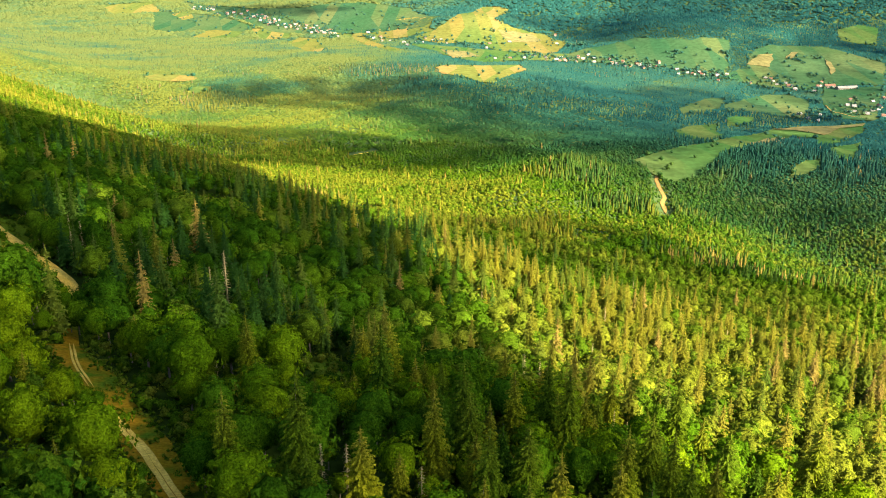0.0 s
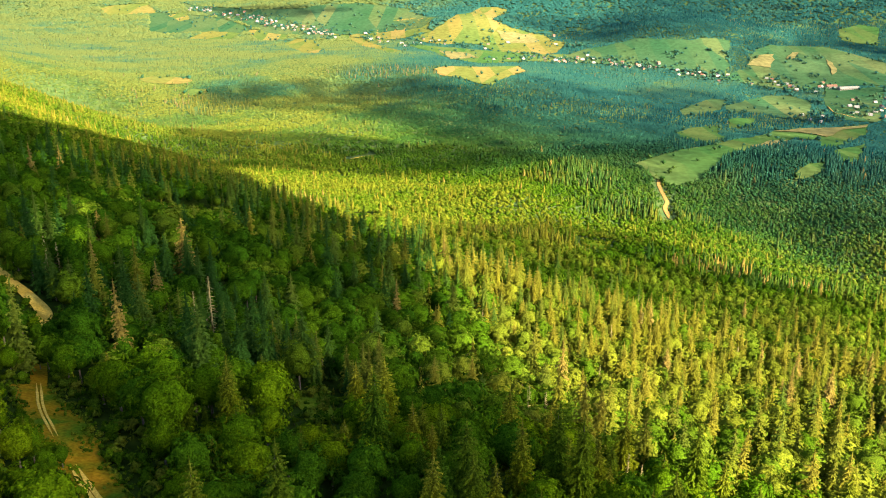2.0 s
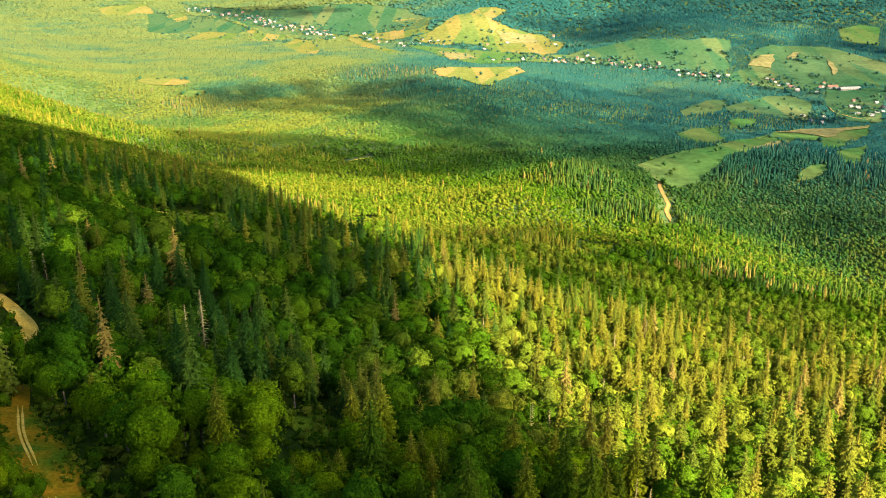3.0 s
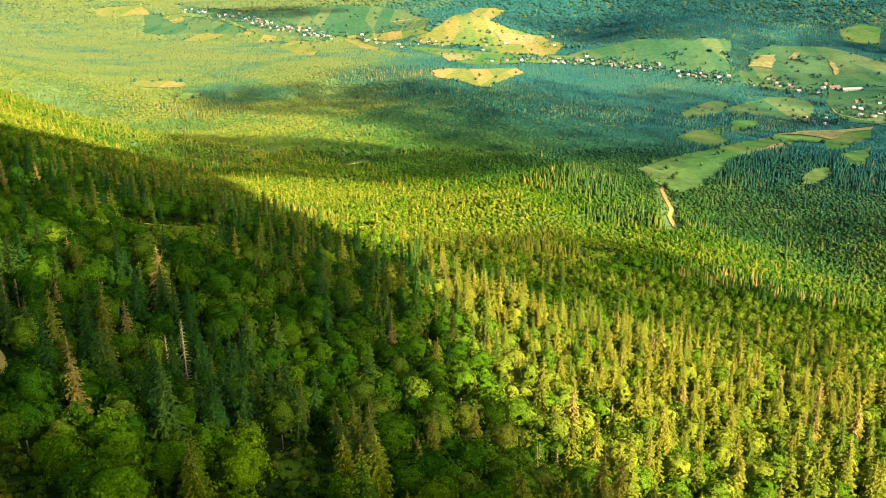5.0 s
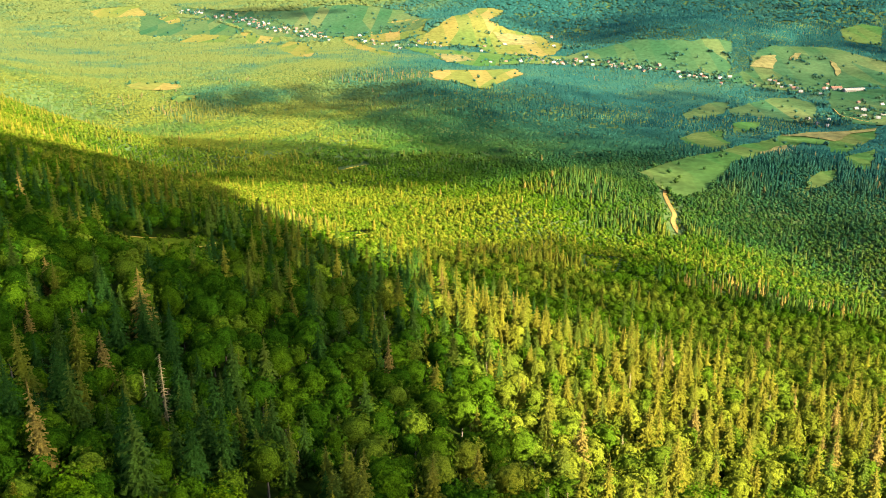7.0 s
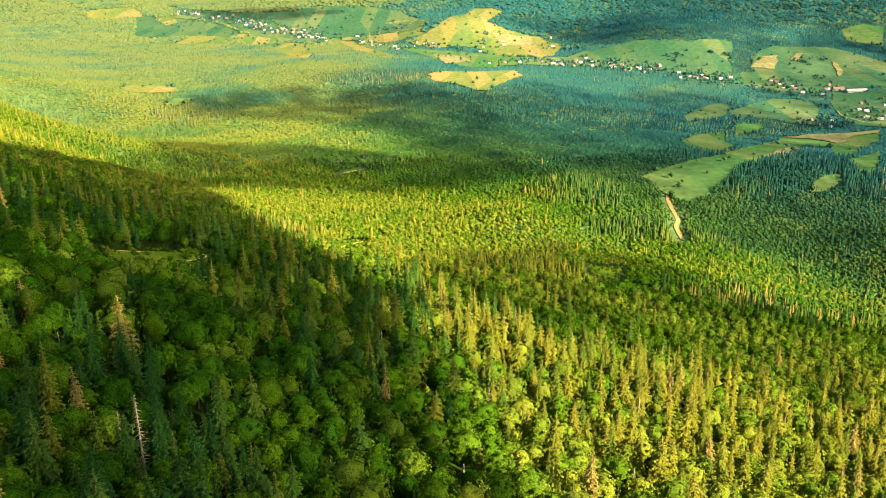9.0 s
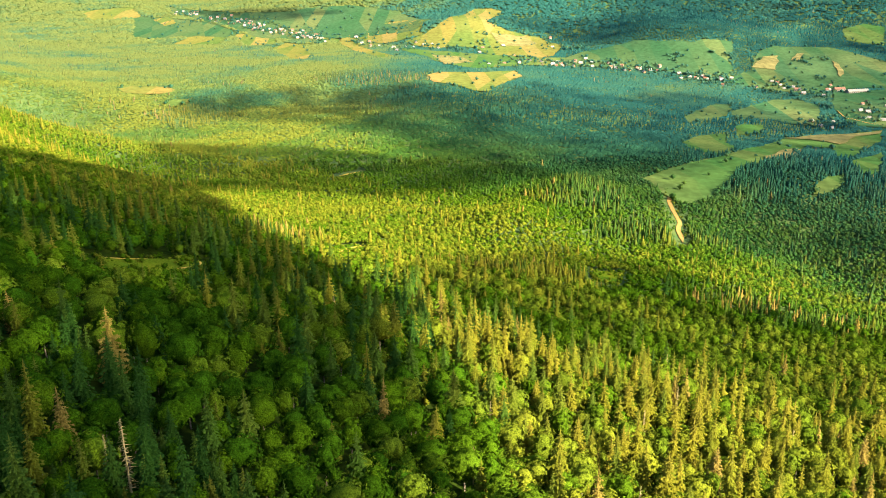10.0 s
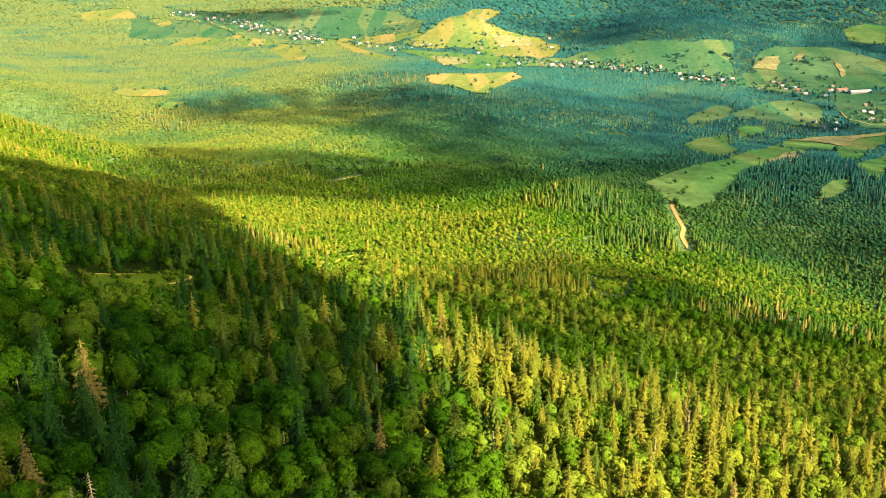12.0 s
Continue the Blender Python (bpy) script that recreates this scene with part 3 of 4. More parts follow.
def small_crown(h, r, sprays, size, seed):
    """A small ragged crown: an uneven eight-sided inside with leaf sprays standing off it."""
    g = np.random.default_rng(seed)
    mid = h * 0.58
    base = np.array([(1, 0, 0), (0, 1, 0), (-1, 0, 0), (0, -1, 0), (0, 0, 1), (0, 0, -1)], float)
    v = [(0, 0, mid) + base * (r * 0.85, r * 0.85, h * 0.36) * g.uniform(0.75, 1.2, (6, 1))]
    f = [np.array([(0, 1, 4), (1, 2, 4), (2, 3, 4), (3, 0, 4), (1, 0, 5), (2, 1, 5), (3, 2, 5), (0, 3, 5)])]
    d = g.normal(size=(sprays, 3))
    d[:, 2] = np.abs(d[:, 2]) * 1.1 - 0.25
    d /= np.linalg.norm(d, axis=1)[:, None]
    p = (0, 0, mid) + d * (r, r, h * 0.38) * g.uniform(0.75, 1.12, (sprays, 1))
    m = d + (0, 0, 0.25) + g.normal(0, 0.3, (sprays, 3))
    t1 = np.cross(m, g.normal(size=(sprays, 3)))
    t1 /= np.linalg.norm(t1, axis=1)[:, None] + 1e-9
    t2 = np.cross(m, t1)
    t2 /= np.linalg.norm(t2, axis=1)[:, None] + 1e-9
    q = size * g.uniform(0.6, 1.4, (sprays, 1))
    v.append(np.stack([p - t1 * q, p - t2 * q, p + t1 * q * 0.8 + t2 * q * 0.6], 1).reshape(-1, 3))
    f.append(6 + np.arange(sprays)[:, None] * 3 + (0, 1, 2))
    return np.concatenate(v), np.concatenate(f)


def clump(h, r, seed):
    """A distant round crown."""
    g = np.random.default_rng(seed)
    a = np.arange(5) * 1.2566 + g.uniform(0, 1.2)
    q = r * g.uniform(0.75, 1.25, 5)
    v = np.concatenate([[(g.uniform(-0.2, 0.2) * r, g.uniform(-0.2, 0.2) * r, h * 0.95)], np.column_stack([np.cos(a) * q, np.sin(a) * q, h * g.uniform(0.15, 0.5, 5)])])
    f = [(0, 1 + i, 1 + (i + 1) % 5) for i in range(5)]
    return v, np.array(f)


def joined(*pieces):
    """Pieces of (corners, triangles, material slot) in one shape."""
    V, F, M, n = [], [], [], 0
    for v, f, m in pieces:
        V.append(v), F.append(f + n), M.append(np.full(len(f), m))
        n += len(v)
    return np.concatenate(V), np.concatenate(F), np.concatenate(M)


def stand(name, shapes, x, y, scale, tint, mats, label, sink=0.0):
    """Many trees in one mesh: shapes are dealt out at random and turned."""
    V, F, M, T, C, n = [], [], [], [], [], 0
    which = rng.integers(0, len(shapes), len(x))
    z = surface(x, y) - sink
    turn = rng.uniform(0, 6.283, len(x))
    wide = scale * rng.uniform(0.82, 1.18, len(x))
    for k, (v, f, m) in enumerate(shapes):
        s = np.flatnonzero(which == k)
        if not len(s):
            continue
        c, q = np.cos(turn[s])[:, None], np.sin(turn[s])[:, None]
        px = (v[:, 0] * c - v[:, 1] * q) * wide[s, None] + x[s, None]
        py = (v[:, 0] * q + v[:, 1] * c) * wide[s, None] + y[s, None]
        pz = v[:, 2] * scale[s, None] + z[s, None]
        V.append(np.stack([px, py, pz], -1).reshape(-1, 3))
        F.append((f[None] + (n + np.arange(len(s)) * len(v))[:, None, None]).reshape(-1, 3))
        M.append(np.tile(m, len(s)))
        T.append(np.repeat(tint[s], len(v)))
        C.append(np.tile(v[:, 2] / v[:, 2].max(), len(s)))
        n += len(s) * len(v)
    me = mesh_of(name, np.concatenate(V), np.concatenate(F), mats, np.concatenate(M), np.concatenate(T), flat=False)
    me.attributes.new("top", "FLOAT", "POINT").data.foreach_set("value", np.concatenate(C).astype(np.float32))
    return tagged(new(name, me), label, "trees", kind="stuff")


# ---- trees: where they grow ----
# stands of conifers: centre, half sizes, share of conifers
STANDS = [(-30, 240, 150, 120, 0.42), (60, 330, 150, 110, 0.45), (30, 150, 75, 50, 0.52), (-19, 494, 30, 40, 0.7), (16, 428, 35, 35, 0.8), (44, 395, 38, 35, 0.8), (70, 355, 48, 40, 0.55), (115, 357, 60, 45, 0.55), (118, 400, 50, 30, 0.6), (110, 446, 36, 22, 0.5), (230, 370, 90, 50, 0.7),
          (-45, 350, 35, 32, 0.5), (-80, 262, 42, 48, 0.72), (-55, 214, 45, 34, 0.72), (-95, 300, 40, 30, 0.5), (-150, 520, 80, 60, 0.45), (70, 660, 60, 25, 0.75), (265, 660, 75, 38, 0.7), (380, 920, 100, 60, 0.08), (290, 800, 120, 40, 0.1), (-110, 720, 30, 50, 0.7),
          (145, 925, 50, 42, 0.9), (205, 835, 70, 22, 0.8), (-110, 470, 90, 60, 0.35), (380, 1180, 70, 90, 0.85), (480, 1120, 90, 70, 0.85), (60, 1500, 160, 120, 0.4),
          (-60, 1700, 140, 40, 0.9), (400, 1450, 200, 60, 0.75), (-350, 1430, 60, 60, 0.8), (560, 1480, 120, 40, 0.85), (350, 1030, 55, 62, 0.7), (490, 1010, 40, 50, 0.8), (800, 2350, 500, 160, 0.35), (400, 2300, 150, 120, 0.35)]
LEAFY = [(180, 560, 130, 50, 0.06), (-61, 318, 28, 28, 0.06), (-6, 258, 30, 25, 0.1), (14, 300, 22, 22, 0.12), (-22, 302, 28, 20, 0.08), (-110, 170, 60, 60, 0.10), (30, 770, 170, 70, 0.04), (-60, 960, 170, 120, 0.05), (300, 740, 60, 60, 0.05), (-350, 1100, 250, 180, 0.12)]
# stands where bark beetles have killed many spruces: centre, half sizes, share of brown trees
DYING = [(250, 662, 70, 30, 0.2), (145, 925, 50, 42, 0.06), (-110, 735, 30, 50, 0.25), (-70, 1655, 90, 60, 0.35), (-455, 1447, 60, 60, 0.35), (370, 1820, 70, 50, 0.3), (150, 340, 90, 90, 0.06), (-290, 1680, 90, 40, 0.3)]


# dead trees: place and size
SNAGS = [(-118, 270, 21), (-115, 271, 19), (-63, 246, 30), (-69, 251, 20), (-18, 119, 18), (-14, 120, 18), (-2, 118, 17), (26, 228, 22), (31, 231, 20), (43, 183, 17), (47, 186, 14), (112, 459, 20),
         (78, 367, 21), (140, 380, 22), (176, 372, 20), (210, 420, 22), (160, 330, 19), (190, 350, 21), (-40, 430, 20), (-85, 300, 15), (60, 300, 20), (12, 300, 18), (20, 345, 19), (100, 400, 22), (-50, 180, 12)]


def conifer_share(x, y):
    p = 0.03 + 0.6 * wave(x, y, 38, 0.7) * wave(x, y, 95, 1.9) * (1 - 0.75 * smooth(480, 700, y))
    for a, b, rx, ry, share in STANDS + LEAFY:
        w = np.clip(1.6 - ((x - a) / rx) ** 2 - ((y - b) / ry) ** 2, 0, 1)
        p = p * (1 - w) + share * w
    return np.clip(p, 0.03, 0.97)


def dying(x, y):
    p = np.full(x.shape, 0.014)
    for a, b, rx, ry, share in DYING:
        p = np.maximum(p, share * np.clip(1.6 - ((x - a) / rx) ** 2 - ((y - b) / ry) ** 2, 0, 1))
    return p


def open_ground(x, y):
    o = np.zeros(x.shape, bool)
    for _, poly in FIELDS:
        o |= inside(poly, x, y)
    for poly in MEADOWS + SOIL + [VERGE]:
        o |= inside(poly, x, y)
    o |= (near_line(TRACK[8:], x, y) < 3.2) | (near_line(TRACK[5:9], x, y) < 1.8)
    o |= near_line(TRACK[:6], x, y) < 4.5
    o |= near_line(ROAD, x, y) < 7.5
    o |= near_line(VERGE, x, y) < 1.2
    o |= near_line(SPUR_TRACK, x, y) < 6
    for a, b, _ in SNAGS:
        o |= np.hypot(x - a, y - b) < 1.8
    return o


def scatter(y0, y1, gap, reach=0.51, margin=35):
    """Uneven places in the wedge of land between y0 and y1, thinner here and there."""
    ys = np.arange(y0, y1, gap)
    w = reach * y1 + margin
    X, Y = np.meshgrid(np.arange(-w, w, gap), ys)
    X = X + (np.arange(len(ys)) % 2)[:, None] * gap / 2
    x, y = X.ravel() + rng.uniform(-0.4, 0.4, X.size) * gap, Y.ravel() + rng.uniform(-0.4, 0.4, X.size) * gap
    glade = smooth(850, 1100, y) * smooth(0.50, 0.66, wave(x, y, 62, 3.1) * wave(x, y, 27, 5.5) + 0.25 * wave(x, y, 140, 1.0))
    k = (np.abs(x) < reach * y + margin) & ~open_ground(x, y) & (rng.random(x.size) > 0.22 * glade) & (rng.random(x.size) < 0.76 + 0.4 * wave(x, y, 21, 6.0))
    return x[k], y[k]


def room(x, y, r, close=0.88):
    """Which trees find room for their crowns: tall ones first, smaller ones in the gaps that are left."""
    order = np.argsort(-r * rng.uniform(0.6, 1.4, len(r)))
    cells, keep, size = {}, np.zeros(len(x), bool), 9.0
    for i in order:
        cx, cy = int(x[i] // size), int(y[i] // size)
        free = True
        for a in (cx - 1, cx, cx + 1):
            for b in (cy - 1, cy, cy + 1):
                for j in cells.get((a, b), ()):
                    if (x[i] - x[j]) ** 2 + (y[i] - y[j]) ** 2 < (close * (r[i] + r[j])) ** 2:
                        free = False
                        break
        if free:
            keep[i] = True
            cells.setdefault((cx, cy), []).append(i)
    return keep


def split(x, y):
    c = rng.random(len(x)) < conifer_share(x, y)
    return c, ~c


def sight_limit(x, y):
    """Scrub instead of tall trees on the downhill side of the tracks: the height there, in metres."""
    far = np.hypot(x, y) + 1e-6
    ux, uy = x / far, y / far
    lim = np.full(x.shape, 99.0)
    for k in (3, 6, 10, 14, 18, 22, 27, 33, 40):
        lim = np.where(near_line(TRACK[:6], x + ux * k, y + uy * k) < 4, np.minimum(lim, 0.22 * k + 0.8), lim)
        lim = np.where(near_line(TRACK[8:10], x + ux * k, y + uy * k) < 5, np.minimum(lim, 0.32 * k + 0.8), lim)
        lim = np.where(near_line(TRACK[9:], x + ux * k, y + uy * k) < 3.5, np.minimum(lim, 0.5 * k + 1.2), lim)
        lim = np.where(near_line(VERGE[:6], x + ux * k, y + uy * k) < 5, np.minimum(lim, 0.4 * k + 0.8), lim)
    for k in (2, 4, 7, 10):
        for a, b, _ in SNAGS[:11]:
            lim = np.where(np.hypot(x + ux * k - a, y + uy * k - b) < 1.8, np.minimum(lim, 0.5 * k + 5), lim)
    for poly in SOIL:
        lim = np.where(near_line(poly + poly[:1], x + ux * 5, y + uy * 5) < 2.5, np.minimum(lim, 3.0), lim)
    for poly in MEADOWS[1:5]:
        for k in (4, 9, 15, 22, 30, 38):
            lim = np.where(near_line(poly + poly[:1], x + ux * k, y + uy * k) < 5, np.minimum(lim, 0.3 * k + 1.0), lim)
    for k in (8, 16, 26, 36):
        lim = np.where(near_line(SPUR_TRACK, x + ux * k, y + uy * k) < 4, np.minimum(lim, 0.22 * k + 0.8), lim)
        lim = np.where(near_line(ROAD, x + ux * k, y + uy * k) < 7, np.minimum(lim, 0.28 * k + 1.0), lim)
    return lim


def heights(x, y, lo, hi):
    """Heights of the trees in metres: old and young together, whole stands taller or lower."""
    s = lo + (hi - lo) * rng.beta(1.5, 1.3, len(x))
    s = s * (0.86 + 0.28 * wave(x, y, 55, 4.0)) * (1 - 0.14 * smooth(700, 1300, y))
    return np.where(y < 1100, np.minimum(s, sight_limit(x, y)), s)


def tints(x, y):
    # light put into the leaf tint: sunlit slopes yellower, shaded and hazy ones darker, bluer
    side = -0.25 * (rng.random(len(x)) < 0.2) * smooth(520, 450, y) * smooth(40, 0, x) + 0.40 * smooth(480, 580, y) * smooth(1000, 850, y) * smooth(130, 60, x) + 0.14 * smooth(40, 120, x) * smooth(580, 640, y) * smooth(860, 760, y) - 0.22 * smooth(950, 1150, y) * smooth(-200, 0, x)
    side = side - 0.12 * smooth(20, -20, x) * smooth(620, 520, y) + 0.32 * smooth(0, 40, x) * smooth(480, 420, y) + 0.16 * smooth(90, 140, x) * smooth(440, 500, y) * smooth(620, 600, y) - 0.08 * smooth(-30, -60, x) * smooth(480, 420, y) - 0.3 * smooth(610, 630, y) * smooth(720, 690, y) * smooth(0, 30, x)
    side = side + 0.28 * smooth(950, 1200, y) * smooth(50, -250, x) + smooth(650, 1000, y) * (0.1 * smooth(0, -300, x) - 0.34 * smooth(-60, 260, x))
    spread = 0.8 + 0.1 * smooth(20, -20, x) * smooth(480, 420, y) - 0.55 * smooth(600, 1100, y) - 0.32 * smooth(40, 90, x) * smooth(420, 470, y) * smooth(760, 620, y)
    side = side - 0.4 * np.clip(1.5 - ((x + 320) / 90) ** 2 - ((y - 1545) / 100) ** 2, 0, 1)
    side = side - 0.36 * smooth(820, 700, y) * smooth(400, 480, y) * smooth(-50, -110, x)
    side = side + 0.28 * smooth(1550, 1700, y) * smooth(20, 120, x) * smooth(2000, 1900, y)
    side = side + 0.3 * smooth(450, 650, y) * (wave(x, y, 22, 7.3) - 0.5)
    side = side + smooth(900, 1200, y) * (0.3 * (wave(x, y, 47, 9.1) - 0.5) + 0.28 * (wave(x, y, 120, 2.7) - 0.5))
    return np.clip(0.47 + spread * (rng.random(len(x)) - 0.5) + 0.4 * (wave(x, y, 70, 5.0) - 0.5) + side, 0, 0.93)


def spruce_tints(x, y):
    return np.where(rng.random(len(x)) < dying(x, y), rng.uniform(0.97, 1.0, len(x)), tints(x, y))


# shapes, one metre of scale to one metre of height times HS or HL
HS, HL = 20.0, 15.0
spruce_near = [joined((*cone_trunk(HS * 0.9, 0.28, 3), 0), (*spruce_crown(HS, 2.75 + 0.16 * k, 25, 9, 2, 40 + k, 0.08, 0.1, 0.45), 1)) for k in range(6)]
leaf_near = [joined((*cone_trunk(9, 0.3, 3), 0), (*leaf_crown(HL, 4.4 + 0.14 * k, 24, 14, 0.50, 60 + k, 0.2), 1)) for k in range(8)]
spruce_mid = [joined((*spruce_crown(HS, 2.8 + 0.16 * k, 14, 7, 1, 140 + k, 0.08, 0.08, 0.44), 1)) for k in range(6)]
leaf_mid = [joined((*leaf_crown(HL, 4.3 + 0.12 * k, 14, 6, 0.76, 160 + k, 0.2, False), 1)) for k in range(8)]
spruce_far = [joined((*far_spruce(HS, 3.5, 5, 5, 80 + k), 1)) for k in range(6)]
leaf_far = [joined((*small_crown(HL, 6.4 + 0.12 * k, 12, 2.0, 90 + k), 1)) for k in range(12)]
spruce_dot = [joined((*far_spruce(HS, 3.4, 2, 4, 100 + k), 1)) for k in range(4)]
leaf_dot = [joined((*clump(HL, 17.5, 110 + k), 1)) for k in range(6)]

NEAR_END = 192
# zone, from, to, gap between trees, heights of spruces and of broadleaf trees, shapes
ZONES = [("near", NEAR_END, 420, 3.4, (7, 26), (5, 17), spruce_near, leaf_near), ("nearer slope", 420, 620, 3.4, (8, 24), (5, 14), spruce_mid, leaf_mid),
         ("middle", 620, 1130, 4.1, (6, 13.5), (4, 6.8), spruce_far, leaf_far), ("far", 1130, 2350, 5.2, (5.5, 10), (2.4, 4.2), spruce_dot, leaf_dot),
         ("distant", 2350, 3250, 10.0, (9, 14), (5.5, 9), spruce_dot, leaf_dot)]
for zone, y0, y1, gap, hs, hl, sp, lf in ZONES:
    over = 45 if y0 > 300 else 0                       # zones run into one another
    x, y = scatter(y0 - over, y1 + 45, gap)
    k = rng.random(len(x)) < (smooth(y0 - over, y0 + over, y) if over else 1.0) * smooth(y1 + 45, y1 - 45, y)
    x, y = x[k], y[k]
    c, b = split(x, y)
    h = np.where(c, heights(x, y, *hs), heights(x, y, *hl))
    if y0 < 600:
        k = room(x, y, np.where(c, 0.14, 0.29) * h)
        x, y, h, c, b = x[k], y[k], h[k], c[k], b[k]
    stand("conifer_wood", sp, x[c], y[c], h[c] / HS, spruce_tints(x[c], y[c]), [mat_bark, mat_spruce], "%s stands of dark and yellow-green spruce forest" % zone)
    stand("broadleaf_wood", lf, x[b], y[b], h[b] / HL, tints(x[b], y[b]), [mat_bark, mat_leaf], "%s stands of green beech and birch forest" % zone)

# young growth between the trunks
x, y = scatter(110, 620, 5.0)
k = wave(x, y, 16, 3.3) + 0.5 * smooth(10, 50, x) > 0.6
x, y = x[k], y[k]
stand("undergrowth", leaf_far, x, y, np.minimum(rng.uniform(1.2, 3.2, len(x)) * (1 + 1.5 * smooth(10, 50, x)), sight_limit(x, y)) / HL, 0.8 * tints(x, y) + 0.1, [mat_bark, mat_leaf], "young green broadleaf growth between the trees", 0.3)

# low scrub along the tracks and round the clearings
sx, sy = [], []
for line, spread, gap in ((TRACK, 5.5, 2.4), (TRACK[8:], 10.0, 2.4), (ROAD, 7.0, 2.5), ([(x + 5, y + 4) for x, y in VERGE[1:7]], 4.0, 0.45)):
    for (ax, ay), (bx, by) in zip(line, line[1:]):
        n = int(math.hypot(bx - ax, by - ay) / gap)
        u = rng.random(n)
        sx += list(ax + (bx - ax) * u + rng.choice([-1, 1], n) * rng.uniform(0.45, 1.0, n) * spread)
        sy += list(ay + (by - ay) * u + rng.uniform(-0.6, 0.6, n) * spread)
for poly in MEADOWS:
    for (ax, ay), (bx, by) in zip(poly, poly[1:] + poly[:1]):
        n = int(math.hypot(bx - ax, by - ay) / 1.6)
        u = rng.random(n)
        sx += list(ax + (bx - ax) * u + rng.normal(0, 1.6, n))
        sy += list(ay + (by - ay) * u + rng.normal(0, 1.6, n))
for poly in MEADOWS:
    a = np.array(poly)
    n = int(np.ptp(a[:, 0]) * np.ptp(a[:, 1]) / 12)
    qx, qy = rng.uniform(a[:, 0].min(), a[:, 0].max(), n), rng.uniform(a[:, 1].min(), a[:, 1].max(), n)
    k = inside(poly, qx, qy) & (wave(qx, qy, 6, 2.0) > 0.45)
    sx += list(qx[k])
    sy += list(qy[k])
sx, sy = np.array(sx), np.array(sy)
a = np.array(VERGE)
tx, ty = rng.uniform(a[:, 0].min() - 3, a[:, 0].max() + 3, 4200), rng.uniform(a[:, 1].min(), a[:, 1].max(), 4200)
edge = near_line(VERGE + VERGE[:1], tx, ty)
k = (near_line(TRACK, tx, ty) > 1.5) & ((edge < 1.6) | inside(VERGE, tx, ty) & (wave(tx, ty, 4, 2.0) > 0.54))
tx, ty = tx[k], ty[k]
stand("grass_tufts", leaf_far, tx, ty, rng.uniform(0.03, 0.09, len(tx)), rng.uniform(0.3, 0.93, len(tx)), [mat_bark, mat_leaf], "low green grass tufts on the dry verge", 0.2)
k = (near_line(TRACK, sx, sy) > 2.2) & ~inside(VERGE, sx, sy)
for line in GLADE_TRACKS:
    k &= near_line(line, sx, sy) > 1.6
sx, sy = sx[k], sy[k]
stand("scrub", leaf_far, sx, sy, rng.uniform(0.08, 0.28, len(sx)), rng.uniform(0.2, 1.0, len(sx)), [mat_bark, mat_leaf], "low green bushes along the track and clearings", 0.8)

# the wood goes on under and behind the start of the flight
x, y = scatter(-70, 108, 5.2, 0.3, 95)
stand("broadleaf_wood", leaf_mid, x, y, heights(x, y, 9, 16) / HL, tints(x, y), [mat_bark, mat_leaf], "green beech forest on the upper slope")

# ---- single trees of the near slope ----


def tree(name, trunk, crown, leafmat, label, category="tree"):
    top = new(name)
    for part_name, (v, f), mat in (("trunk", trunk, mat_bark), ("crown", crown, leafmat)):
        me = mesh_of(part_name, v, f, [mat], flat=False)
        me.attributes.new("top", "FLOAT", "POINT").data.foreach_set("value", (v[:, 2] / v[:, 2].max()).astype(np.float32))
        ob = new(part_name, me)
        ob.parent = top
    return tagged(top, label, category, "trees of the near slope")


spruces = [tree("spruce_tree", cone_trunk(HS * 0.93, 0.3, 6), spruce_crown(HS, 3.0 + 0.2 * k, 32, 12, 5, 10 + k, 0.08, 0.1, 0.44), mat_spruce_one, "tall dark green spruce with drooping branches on the slope") for k in range(6)]
beeches = [tree("beech_tree", cone_trunk(9, 0.32, 6), leaf_crown(HL, 4.4 + 0.18 * k, 32, 20, 0.38, 20 + k, 0.2), mat_leaf_one, "round green broadleaf tree in the forest canopy") for k in range(6)]
x, y = scatter(108, NEAR_END, 3.4, 0.5, 16)
c, b = split(x, y)
h = np.where(c, heights(x, y, 7, 26), heights(x, y, 5, 17))
k = room(x, y, np.where(c, 0.14, 0.29) * h)
x, y, h, c, b = x[k], y[k], h[k], c[k], b[k]
BY_TRACK = np.array([(-65, 149.5, 5.6), (-68, 152, 4.4), (-70, 150, 6.5), (-100, 219, 7.0), (-97, 213, 7.5), (-93, 204, 5.0), (-90, 198, 6.0)])
x, y, h = np.append(x, BY_TRACK[:, 0]), np.append(y, BY_TRACK[:, 1]), np.append(h, BY_TRACK[:, 2])
c, b = np.append(c, np.zeros(7, bool)), np.append(b, np.ones(7, bool))
used = set()
for protos, pick, unit in ((spruces, c, HS), (beeches, b, HL)):
    px, py = x[pick], y[pick]
    sz = h[pick] / unit
    pz = surface(px, py)
    for i in range(len(px)):
        p = protos[i % len(protos)]
        m = pose(px[i], py[i], pz[i], 0, 0, rng.uniform(0, 360)) @ Matrix.Diagonal((sz[i] * rng.uniform(0.9, 1.12), sz[i], sz[i], 1))
        if p.name in used:
            q = copy_thing(p, m)
            q.matrix_basis = m
        else:
            used.add(p.name)
            p.matrix_basis = m

# ---- dead trees among the green ones ----


